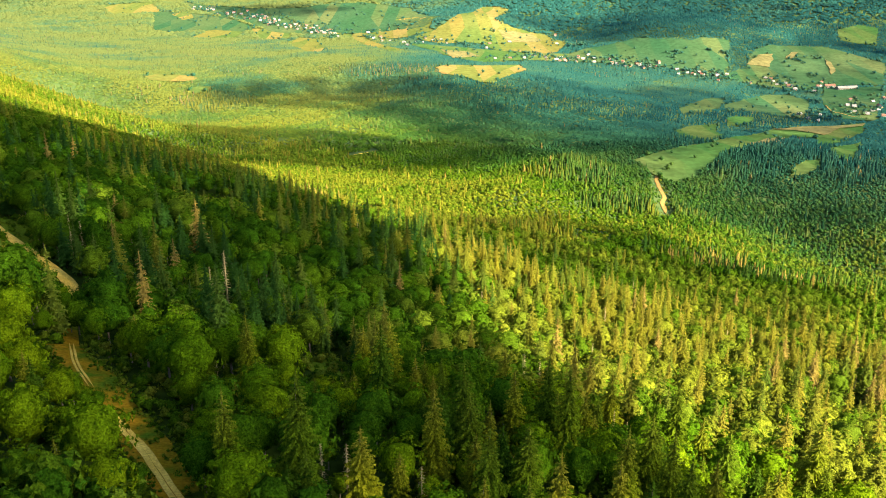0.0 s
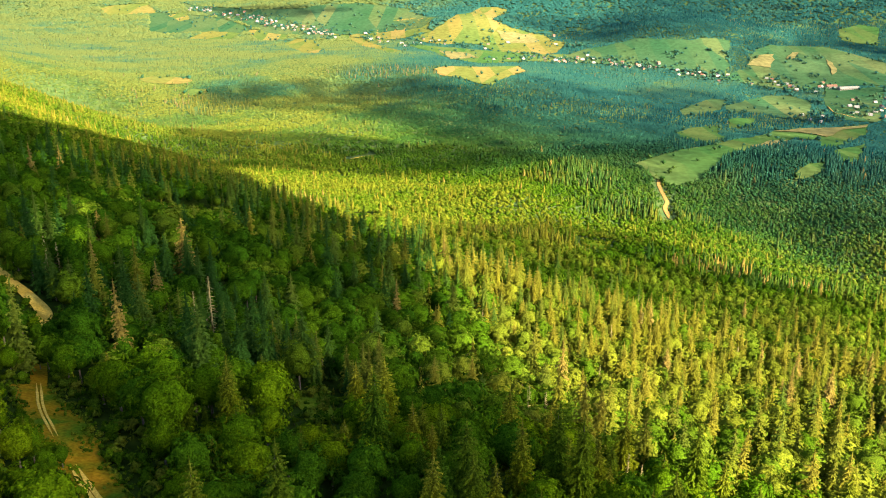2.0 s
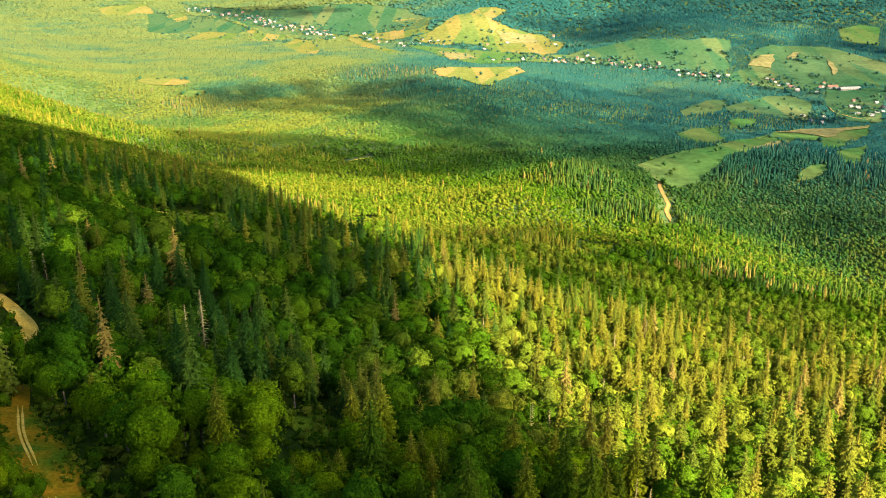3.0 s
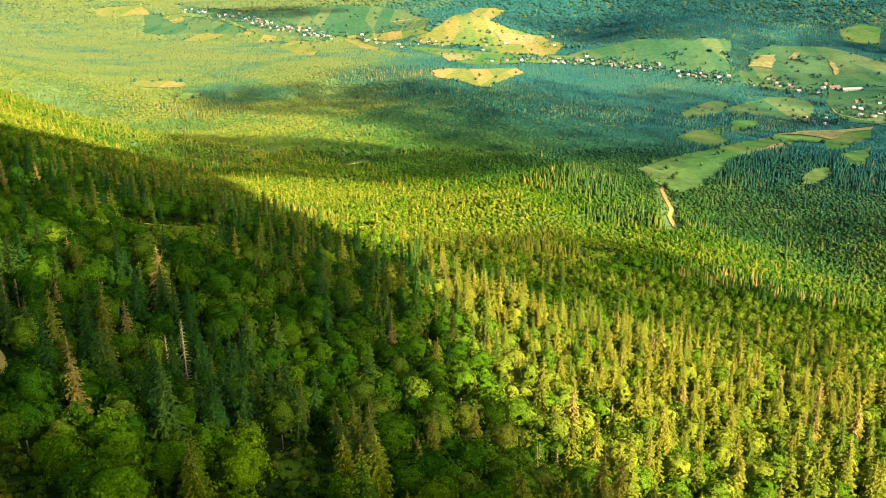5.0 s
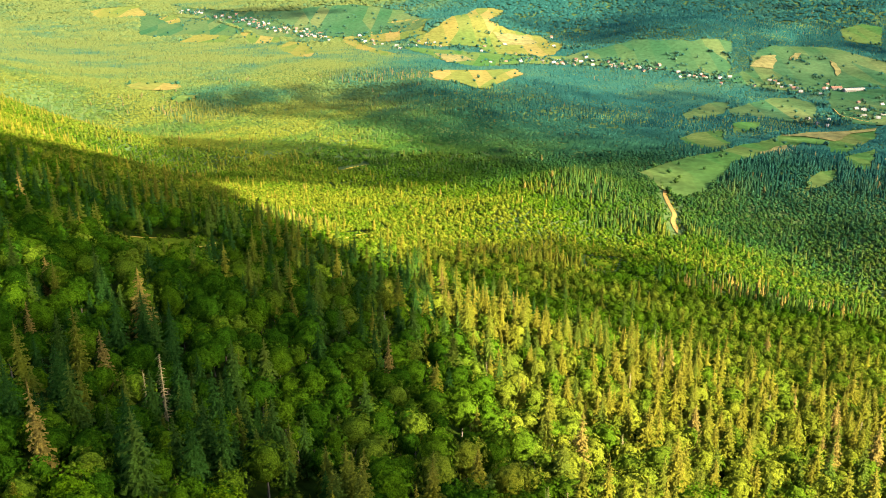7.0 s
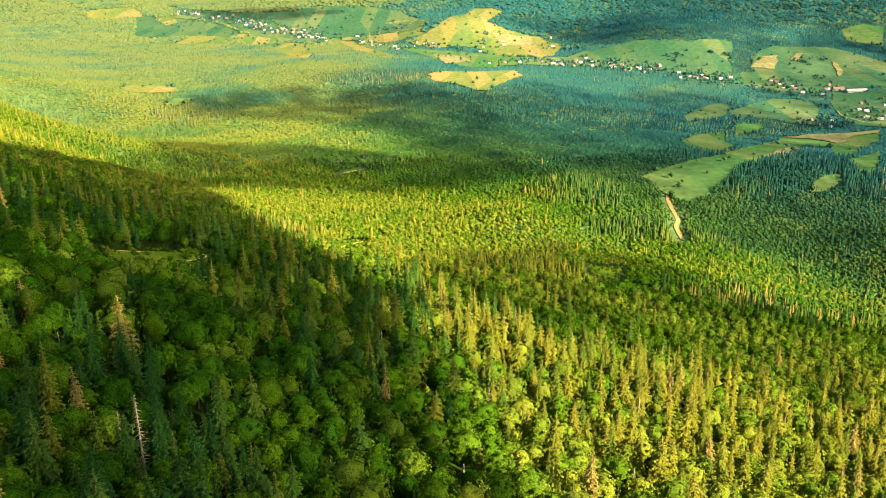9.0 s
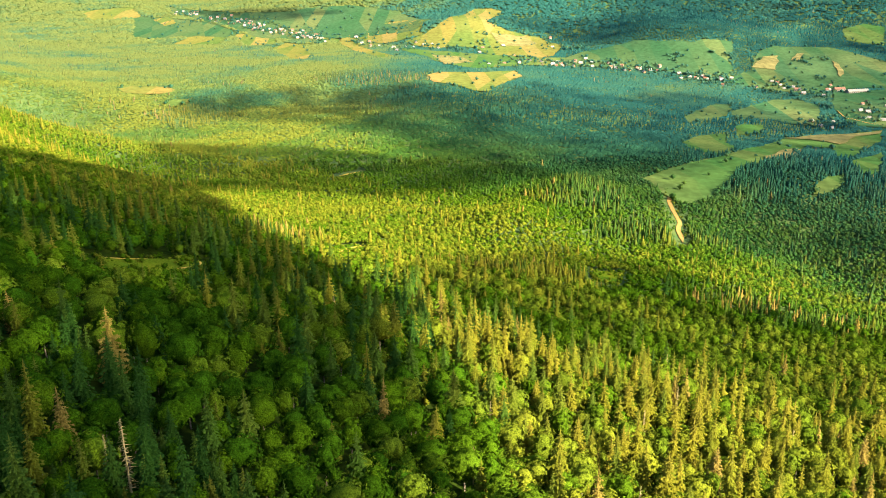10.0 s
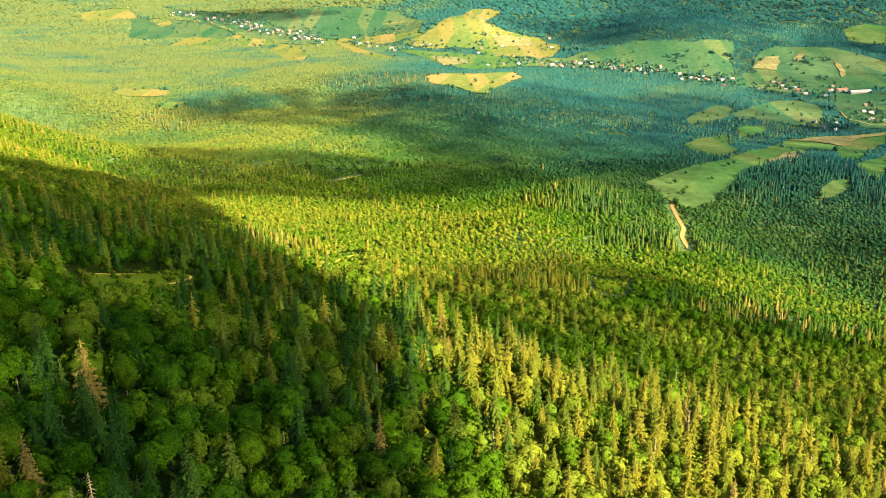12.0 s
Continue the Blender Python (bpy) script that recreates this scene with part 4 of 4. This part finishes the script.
def snag(h, seed, bare):
    """A dead spruce: a pale leaning trunk with broken branch stubs."""
    g = np.random.default_rng(seed)
    top = new("dead_tree")
    v, f = cone_trunk(h, 0.2, 6, g.uniform(-0.03, 0.03))
    stem = new("trunk", mesh_of("trunk", v, f, [mat_dead], flat=False))
    stem.parent = top
    V, F, n = [], [], 0
    for k in range(bare):
        u = 0.18 + 0.79 * k / bare
        a, L = k * 2.4 + g.uniform(-0.5, 0.5), (1 - u) * 2.6 * g.uniform(0.3, 1.2) + 0.3
        d, s, z = np.array([math.cos(a), math.sin(a), 0]), np.array([-math.sin(a), math.cos(a), 0]), np.array([0, 0, 1.0])
        b = z * h * u
        t = b + d * L + z * (-0.35 * L)
        w = 0.07
        V.append(np.array([b + s * w, b - s * w, b + z * 0.16, t]))
        F.append(np.array([(0, 3, 2), (2, 3, 1), (1, 3, 0)]) + n)
        n += 4
        if k % 2:
            m = (b + t) / 2
            V.append(np.array([m, m + s * 0.1 - z * 0.06, m + d * 0.35 + s * 0.8 - z * 0.5]))
            F.append(np.array([(0, 1, 2)]) + n)
            n += 3
    boughs = new("dead_crown", mesh_of("dead_crown", np.concatenate(V), np.concatenate(F), [mat_dead], flat=False))
    boughs.parent = top
    return tagged(top, "bare pale dead spruce with broken branch stubs", "dead tree", "dead trees")


models = [snag(20, 200 + k, 84) for k in range(3)]
for k, (x, y, h) in enumerate(SNAGS):
    m = pose(x, y, float(surface(x, y)), 0, 0, 77 * k) @ Matrix.Diagonal((h / 22, h / 22, h / 27, 1))
    if k < 3:
        models[k].matrix_basis = m
    else:
        copy_thing(models[k % 3], m).matrix_basis = m

# ---- villages on the valley floor ----
mat_wall = mottled("plaster_wall", [(0.3, (0.17, 0.15, 0.13)), (0.7, (0.27, 0.25, 0.22))], 0.15, 2.0)
mat_timber = mottled("timber_wall", [(0.3, (0.24, 0.15, 0.08)), (0.7, (0.36, 0.25, 0.14))], 0.3, 3.0)
mat_tile = mottled("red_roof", [(0.3, (0.15, 0.075, 0.055)), (0.7, (0.25, 0.14, 0.10))], 0.3, 3.0)
mat_tin = mottled("tin_roof", [(0.3, (0.22, 0.205, 0.18)), (0.7, (0.31, 0.285, 0.25))], 0.2, 2.0, 0.6, 0.1, 0.3)
mat_slate = mottled("grey_roof", [(0.3, (0.20, 0.19, 0.19)), (0.7, (0.32, 0.30, 0.29))], 0.3, 3.0)
mat_pane = material("window_pane", 0.1, 0.6)[0]
mat_pane.node_tree.nodes["Principled BSDF"].inputs["Base Color"].default_value = (0.04, 0.05, 0.06, 1)


def part(name, bm, mat, parent, label=""):
    me = bpy.data.meshes.new(name)
    bm.to_mesh(me)
    bm.free()
    me.materials.append(mat)
    ob = new(name, me)
    ob.parent = parent
    return tagged(ob, label)


def box(x0, x1, y0, y1, z0, z1):
    bm = bmesh.new()
    bmesh.ops.create_cube(bm, size=1.0, matrix=Matrix.Translation(((x0 + x1) / 2, (y0 + y1) / 2, (z0 + z1) / 2)) @ Matrix.Diagonal((x1 - x0, y1 - y0, z1 - z0, 1)))
    return bm


def house(name, L, W, H, rise, walls, roofing, label, bays=3, chimneys=1, category="house"):
    """A gabled house along x, on its base."""
    top = new(name)
    a, b = L / 2, W / 2
    bm = bmesh.new()
    ring = [bm.verts.new(p) for p in ((-a, -b, -1.5), (-a, b, -1.5), (-a, b, H), (-a, 0, H + rise), (-a, -b, H))]
    other = [bm.verts.new((a, v.co.y, v.co.z)) for v in ring]
    bm.faces.new(ring[::-1])
    bm.faces.new(other)
    for i in range(5):
        bm.faces.new((ring[i], ring[(i + 1) % 5], other[(i + 1) % 5], other[i]))
    bmesh.ops.recalc_face_normals(bm, faces=bm.faces)
    wall = part("wall", bm, walls, top)
    bm = bmesh.new()
    o, t = 0.6, 0.25
    sl = rise / b
    outer = [(-b - o, H - sl * o + 0.05), (0, H + rise + 0.05), (b + o, H - sl * o + 0.05)]
    loops = []
    for x in (-a - o, a + o):
        loops.append([bm.verts.new((x, y, z + t)) for y, z in outer] + [bm.verts.new((x, y, z)) for y, z in outer[::-1]])
    bm.faces.new(loops[0][::-1])
    bm.faces.new(loops[1])
    for i in range(6):
        bm.faces.new((loops[0][i], loops[0][(i + 1) % 6], loops[1][(i + 1) % 6], loops[1][i]))
    bmesh.ops.recalc_face_normals(bm, faces=bm.faces)
    roof = part("roof", bm, roofing, top, "gabled roof with eaves")
    for k in range(chimneys):
        part("chimney", box(a * 0.3 - 0.3, a * 0.3 + 0.3, 0.3, 0.9, H + rise * 0.5, H + rise + 1.0), mat_tile, top)
    for side in (-1, 1):
        for i in range(bays):
            x = -a + L * (i + 0.5) / bays
            y = side * b
            if side < 0 and i == bays // 2:
                part("door", box(x - 0.5, x + 0.5, y - 0.06, y + 0.1, 0, 2.05), mat_timber, top)
            else:
                part("window", box(x - 0.6, x + 0.6, min(y, y + side * 0.06) - 0.02, max(y, y + side * 0.06) + 0.02, 1.0, 2.3), mat_pane, top)
    return tagged(top, label, category, "village houses")


HOUSES = [house("house", 8.5, 6.5, 3.0, 3.2, mat_wall, mat_tile, "pale plastered village house with a red tiled roof"),
          house("house", 7.5, 6.0, 2.8, 2.6, mat_wall, mat_tin, "white village house with a bright tin roof"),
          house("house", 9.0, 6.5, 3.0, 3.6, mat_timber, mat_slate, "brown timber village house with a grey roof"),
          house("house", 7.5, 6.5, 5.0, 2.6, mat_wall, mat_tile, "tall pale two-storey house with a red roof")]
HAMLETS = [
    [(682, 1803), (693, 1804), (711, 1792), (706, 1748), (759, 1780), (765, 1769), (787, 1802), (739, 1737), (763, 1610), (743, 1568), (786, 1642), (792, 1621), (832, 1642), (743, 1536), (753, 1516), (776, 1548), (775, 1526), (756, 1495), (712, 1494), (721, 1494), (738, 1452), (736, 1484), (775, 1505), (628, 1482), (630, 1469), (635, 1463), (654, 1469)],
    [(182, 2232), (129, 2223), (196, 2103), (202, 2028), (225, 2038), (247, 1974), (266, 2005), (310, 2298), (297, 2220), (282, 2005), (292, 1984), (323, 2026), (343, 2026), (373, 1982), (388, 1961), (408, 1983), (421, 1939), (448, 1950), (462, 1918), (486, 1917), (512, 1885), (545, 1840), (559, 1829), (573, 1806), (637, 1805), (683, 1804), (694, 1804), (710, 1792), (707, 1748), (32, 2202), (128, 2136), (130, 1915), (169, 1977), (354, 1961), (527, 1862), (438, 1939), (389, 1972), (289, 2005), (224, 2059), (244, 2027), (431, 1928), (355, 1994), (316, 1994), (252, 2027), (558, 1829), (312, 1983), (294, 1972), (508, 1873), (476, 1906), (576, 1840), (558, 1840), (521, 1884), (599, 1828), (398, 1950), (534, 1852), (450, 1917), (407, 1939), (533, 1851), (387, 1972), (328, 1994), (192, 1986), (586, 1817), (576, 1828), (275, 2016), (204, 2007), (388, 1983), (543, 1852), (278, 1973), (506, 1863)],
    [(-783, 2983), (-740, 2919), (-705, 2864), (-673, 2821), (-635, 2789), (-606, 2713), (-586, 2735), (-560, 2692), (-537, 2659), (-525, 2681), (-497, 2616), (-473, 2572), (-455, 2560), (-436, 2539), (-427, 2560), (-409, 2516), (-392, 2538), (-377, 2516), (-363, 2494), (-348, 2472), (-331, 2461), (-315, 2450), (-298, 2438), (-44, 2246), (-30, 2258), (-8, 2224), (9, 2225), (-517, 2648), (-279, 2461), (-286, 2406), (-277, 2439), (-597, 2713), (-319, 2505), (-766, 2929), (-273, 2439), (-335, 2494), (-578, 2780), (-538, 2692), (-464, 2604), (-320, 2461), (-714, 2897), (-579, 2746), (-635, 2757), (-474, 2593), (-295, 2461), (-617, 2768), (-717, 2951), (-390, 2539), (-501, 2682), (-716, 2930), (-482, 2604), (-402, 2506), (-331, 2472), (-647, 2811), (-316, 2439), (-300, 2450), (-731, 2951), (-326, 2505), (-397, 2539), (-456, 2616), (-715, 2908), (-417, 2527), (-471, 2594), (-721, 2951), (-521, 2693), (-322, 2461), (-381, 2495), (-617, 2790), (-290, 2472), (-536, 2703), (-475, 2649), (-389, 2527), (-465, 2616), (-362, 2527), (-253, 2373), (-321, 2461), (-725, 2908), (-452, 2571), (-496, 2681), (-497, 2649), (-761, 2962), (-517, 2682), (-63, 2182), (-30, 2213), (-187, 2406), (-140, 2298), (-164, 2352), (-114, 2267), (-165, 2374), (-149, 2341), (-71, 2246)],
]
placed = 0
for hamlet in HAMLETS:
    for k, (x, y) in enumerate(hamlet):
        p = HOUSES[(1, 2, 1, 0, 2, 1, 3)[(k * 5 + placed // 5) % 7]]
        x, y = x + rng.uniform(-7, 7), y + rng.uniform(-22, 22)
        m = pose(x, y, float(surface(x, y)) + 0.6, 0, 0, rng.choice([10, 25, 100, -20]) + rng.uniform(-12, 12)) @ Matrix.Diagonal((*[rng.uniform(0.62, 0.95)] * 3, 1))
        if placed < 4:
            HOUSES[placed].matrix_basis = m
        else:
            copy_thing(p, m).matrix_basis = m
        placed += 1
barn = house("farm_building", 42, 11, 3.8, 2.6, mat_wall, mat_tin, "long pale farm building with a light metal roof", 9, 0, "barn")
barn.matrix_basis = pose(815, 1750, float(surface(815, 1750)) + 0.8, 0, 0, 10)
wing = house("farm_building", 22, 9, 3.5, 2.6, mat_wall, mat_tile, "low farm building with a reddish roof", 4, 0, "barn")
wing.matrix_basis = pose(790, 1772, float(surface(790, 1772)) + 0.8, 0, 0, 10)

# trees that stand about in the fields and gardens
fx, fy = [], []
for hamlet in HAMLETS:
    for x, y in hamlet:
        n = int(rng.integers(3, 9))
        fx += list(x + rng.uniform(-24, 24, n))
        fy += list(y + rng.uniform(-25, 45, n))
for _, poly in FIELDS:
    a = np.array(poly)
    n = int(min(len(poly) * 3, np.ptp(a[:, 0]) * np.ptp(a[:, 1]) / 2500))
    qx, qy = rng.uniform(a[:, 0].min(), a[:, 0].max(), n), rng.uniform(a[:, 1].min(), a[:, 1].max(), n)
    k = inside(poly, qx, qy)
    fx += list(qx[k])
    fy += list(qy[k])
    for (ax, ay), (bx, by) in zip(poly[::3], poly[1::3]):
        u = rng.random(5) * rng.random()
        fx += list(ax + (bx - ax) * u)
        fy += list(ay + (by - ay) * u)
COPSES = [(795, 1961, 22, 9), (846, 1981, 10, 6), (789, 1858, 12, 8), (698, 1620, 26, 7), (736, 1715, 14, 6), (667, 1536, 16, 7), (517, 1976, 8, 7), (537, 1988, 6, 5), (604, 1990, 4, 3), (637, 1967, 14, 6), (67, 2192, 16, 10), (137, 2317, 10, 8), (137, 2269, 8, 6), (170, 2407, 12, 10), (585, 1852, 10, 8), (328, 2168, 14, 12), (354, 2180, 12, 10), (-109, 2465, 14, 14), (-55, 2446, 14, 14), (-679, 2734, 14, 22), (-713, 2669, 10, 18), (650, 1772, 10, 8), (683, 1738, 12, 8), (509, 1517, 12, 8)]
for x, y, n, w in COPSES:
    fx += list(x + rng.normal(0, w, n))
    fy += list(y + rng.normal(0, w * 1.5, n))
fx, fy = np.array(fx), np.array(fy)
stand("field_trees", leaf_far, fx, fy, rng.uniform(0.2, 0.62, len(fx)), rng.uniform(0, 0.6, len(fx)), [mat_bark, mat_leaf], "scattered dark green trees in fields and gardens")

# ---- cumulus clouds that drift before the sun ----
CLOUDS = [
    [(-330, 735), (-323, 770), (-312, 814), (-290, 840), (-300, 940), (-340, 1027), (-330, 1086), (-349, 1228), (-266, 1232), (-176, 1227), (-85, 1196), (-12, 1160), (52, 1178), (120, 1148), (122, 1045), (73, 984), (1, 941), (-67, 936), (-137, 954), (-168, 915), (-186, 870), (-180, 834), (-150, 790), (-120, 709), (-91, 631), (-63, 578), (-41, 540), (-21, 496), (-9, 450), (-2, 415), (4, 384), (8, 358), (14, 332), (20, 302), (26, 275), (34, 250), (44, 228), (52, 205), (58, 180), (64, 158), (80, 130), (120, 60), (-350, 60), (-420, 420), (-420, 700)],
    [(-403, 1432), (-363, 1543), (-223, 1669), (-137, 1645), (-54, 1670), (-1, 1627), (68, 1540), (130, 1581), (184, 1717), (258, 1702), (324, 1646), (480, 1757), (571, 1722), (650, 1529), (761, 1418), (1000, 900), (700, 620), (420, 640), (399, 723), (374, 768), (345, 804), (294, 821), (239, 829), (242, 887), (194, 888), (189, 925), (147, 932), (103, 927), (94, 1064), (59, 1149), (-8, 1156), (-40, 1229), (-59, 1284), (-127, 1304), (-182, 1346), (-302, 1381)],
    [(-12, 580), (8, 690), (105, 760), (164, 786), (196, 728), (223, 674), (278, 652), (310, 619), (320, 600), (201, 394), (191, 398), (173, 424), (138, 434), (116, 451), (91, 457), (59, 428), (35, 437), (14, 466), (-10, 500)],
    [(185, 2518), (202, 2441), (279, 2369), (388, 2142), (509, 2095), (667, 2052), (711, 2026), (929, 2083), (998, 1983), (1500, 2100), (1500, 3200), (600, 3300), (497, 2610), (444, 2483), (296, 2538)],
    [(-804, 3030), (-363, 2790), (-218, 2692), (-297, 2656), (-411, 2643), (-569, 2695)],
    [(-620, 1533), (-620, 1584), (-580, 1582), (-566, 1528), (-593, 1500)],
    [(667, 2049), (969, 2181), (1102, 2112), (759, 1413), (664, 1538), (612, 1708), (629, 1875)],
]
CLOUD_GAP = [(766, 2136), (853, 2285), (970, 2327), (977, 2271), (905, 2194), (796, 2121)]
CLOUD_BASE = 950.0
for poly, vapour in zip(CLOUDS, (None, None, 3, 5, None, None, 2)):
    a = np.array(poly, float)
    step = 18.0 if np.ptp(a[:, 0]) < 650 and a[:, 1].max() < 1400 else 32.0
    X, Y = np.meshgrid(np.arange(a[:, 0].min(), a[:, 0].max(), step), np.arange(a[:, 1].min(), a[:, 1].max(), step))
    x, y = (X + rng.uniform(-0.4, 0.4, X.shape) * step).ravel(), (Y + rng.uniform(-0.4, 0.4, X.shape) * step).ravel()
    k = inside(poly, x, y) & ~inside(CLOUD_GAP, x, y) & (near_line(poly + poly[:1], x, y) > step * 0.55)
    x, y = x[k], y[k]
    deep = np.clip(near_line(poly + poly[:1], x, y) / 120, 0, 1)
    z = CLOUD_BASE + deep * rng.uniform(-8, 26, len(x))
    s = (z - ground(x, y) - 10) / SUN_FROM.z
    c = np.stack([x + SUN_FROM.x * s, y + SUN_FROM.y * s, z], -1)
    q = step * rng.uniform(0.62, 1.0, len(x))
    v = (c[:, None] + ICO_V[None] * q[:, None, None] * rng.uniform(0.75, 1.2, (len(x), 12, 1)) * np.array((1, 1, 0.7))).reshape(-1, 3)
    f = (ICO_F[None] + (np.arange(len(x)) * 12)[:, None, None]).reshape(-1, 3)
    slot = np.where((y > 680) & (x > -150) | (y > 900), 1, 0)
    if len(poly) > 30 and a[:, 0].max() > 600:
        slot = np.where((slot == 1) & (x > 130), 5, slot)
        slot = np.where((x + 80 * wave(x, y, 60, 2.0) > 330) & (y < 1050), 2, slot)
    slot = np.where((slot == 0) & (x + 30 * wave(x, y, 25, 1.0) > -35) & (y < 420) & (y > 150), 4, slot)
    if vapour:
        slot[:] = vapour
    if vapour == 3:                                    # thicker where it lies over the foot of the spur
        slot = np.where((y > 590) | (x < 110), 1, slot)
    tagged(new("cloud", mesh_of("cloud", v, f, [mat_cloud, mat_mist, mat_veil, mat_haze, mat_rim, mat_soft], np.repeat(slot, 20), flat=False)), "broad white cumulus cloud drifting high over the valley", "cloud", kind="stuff")
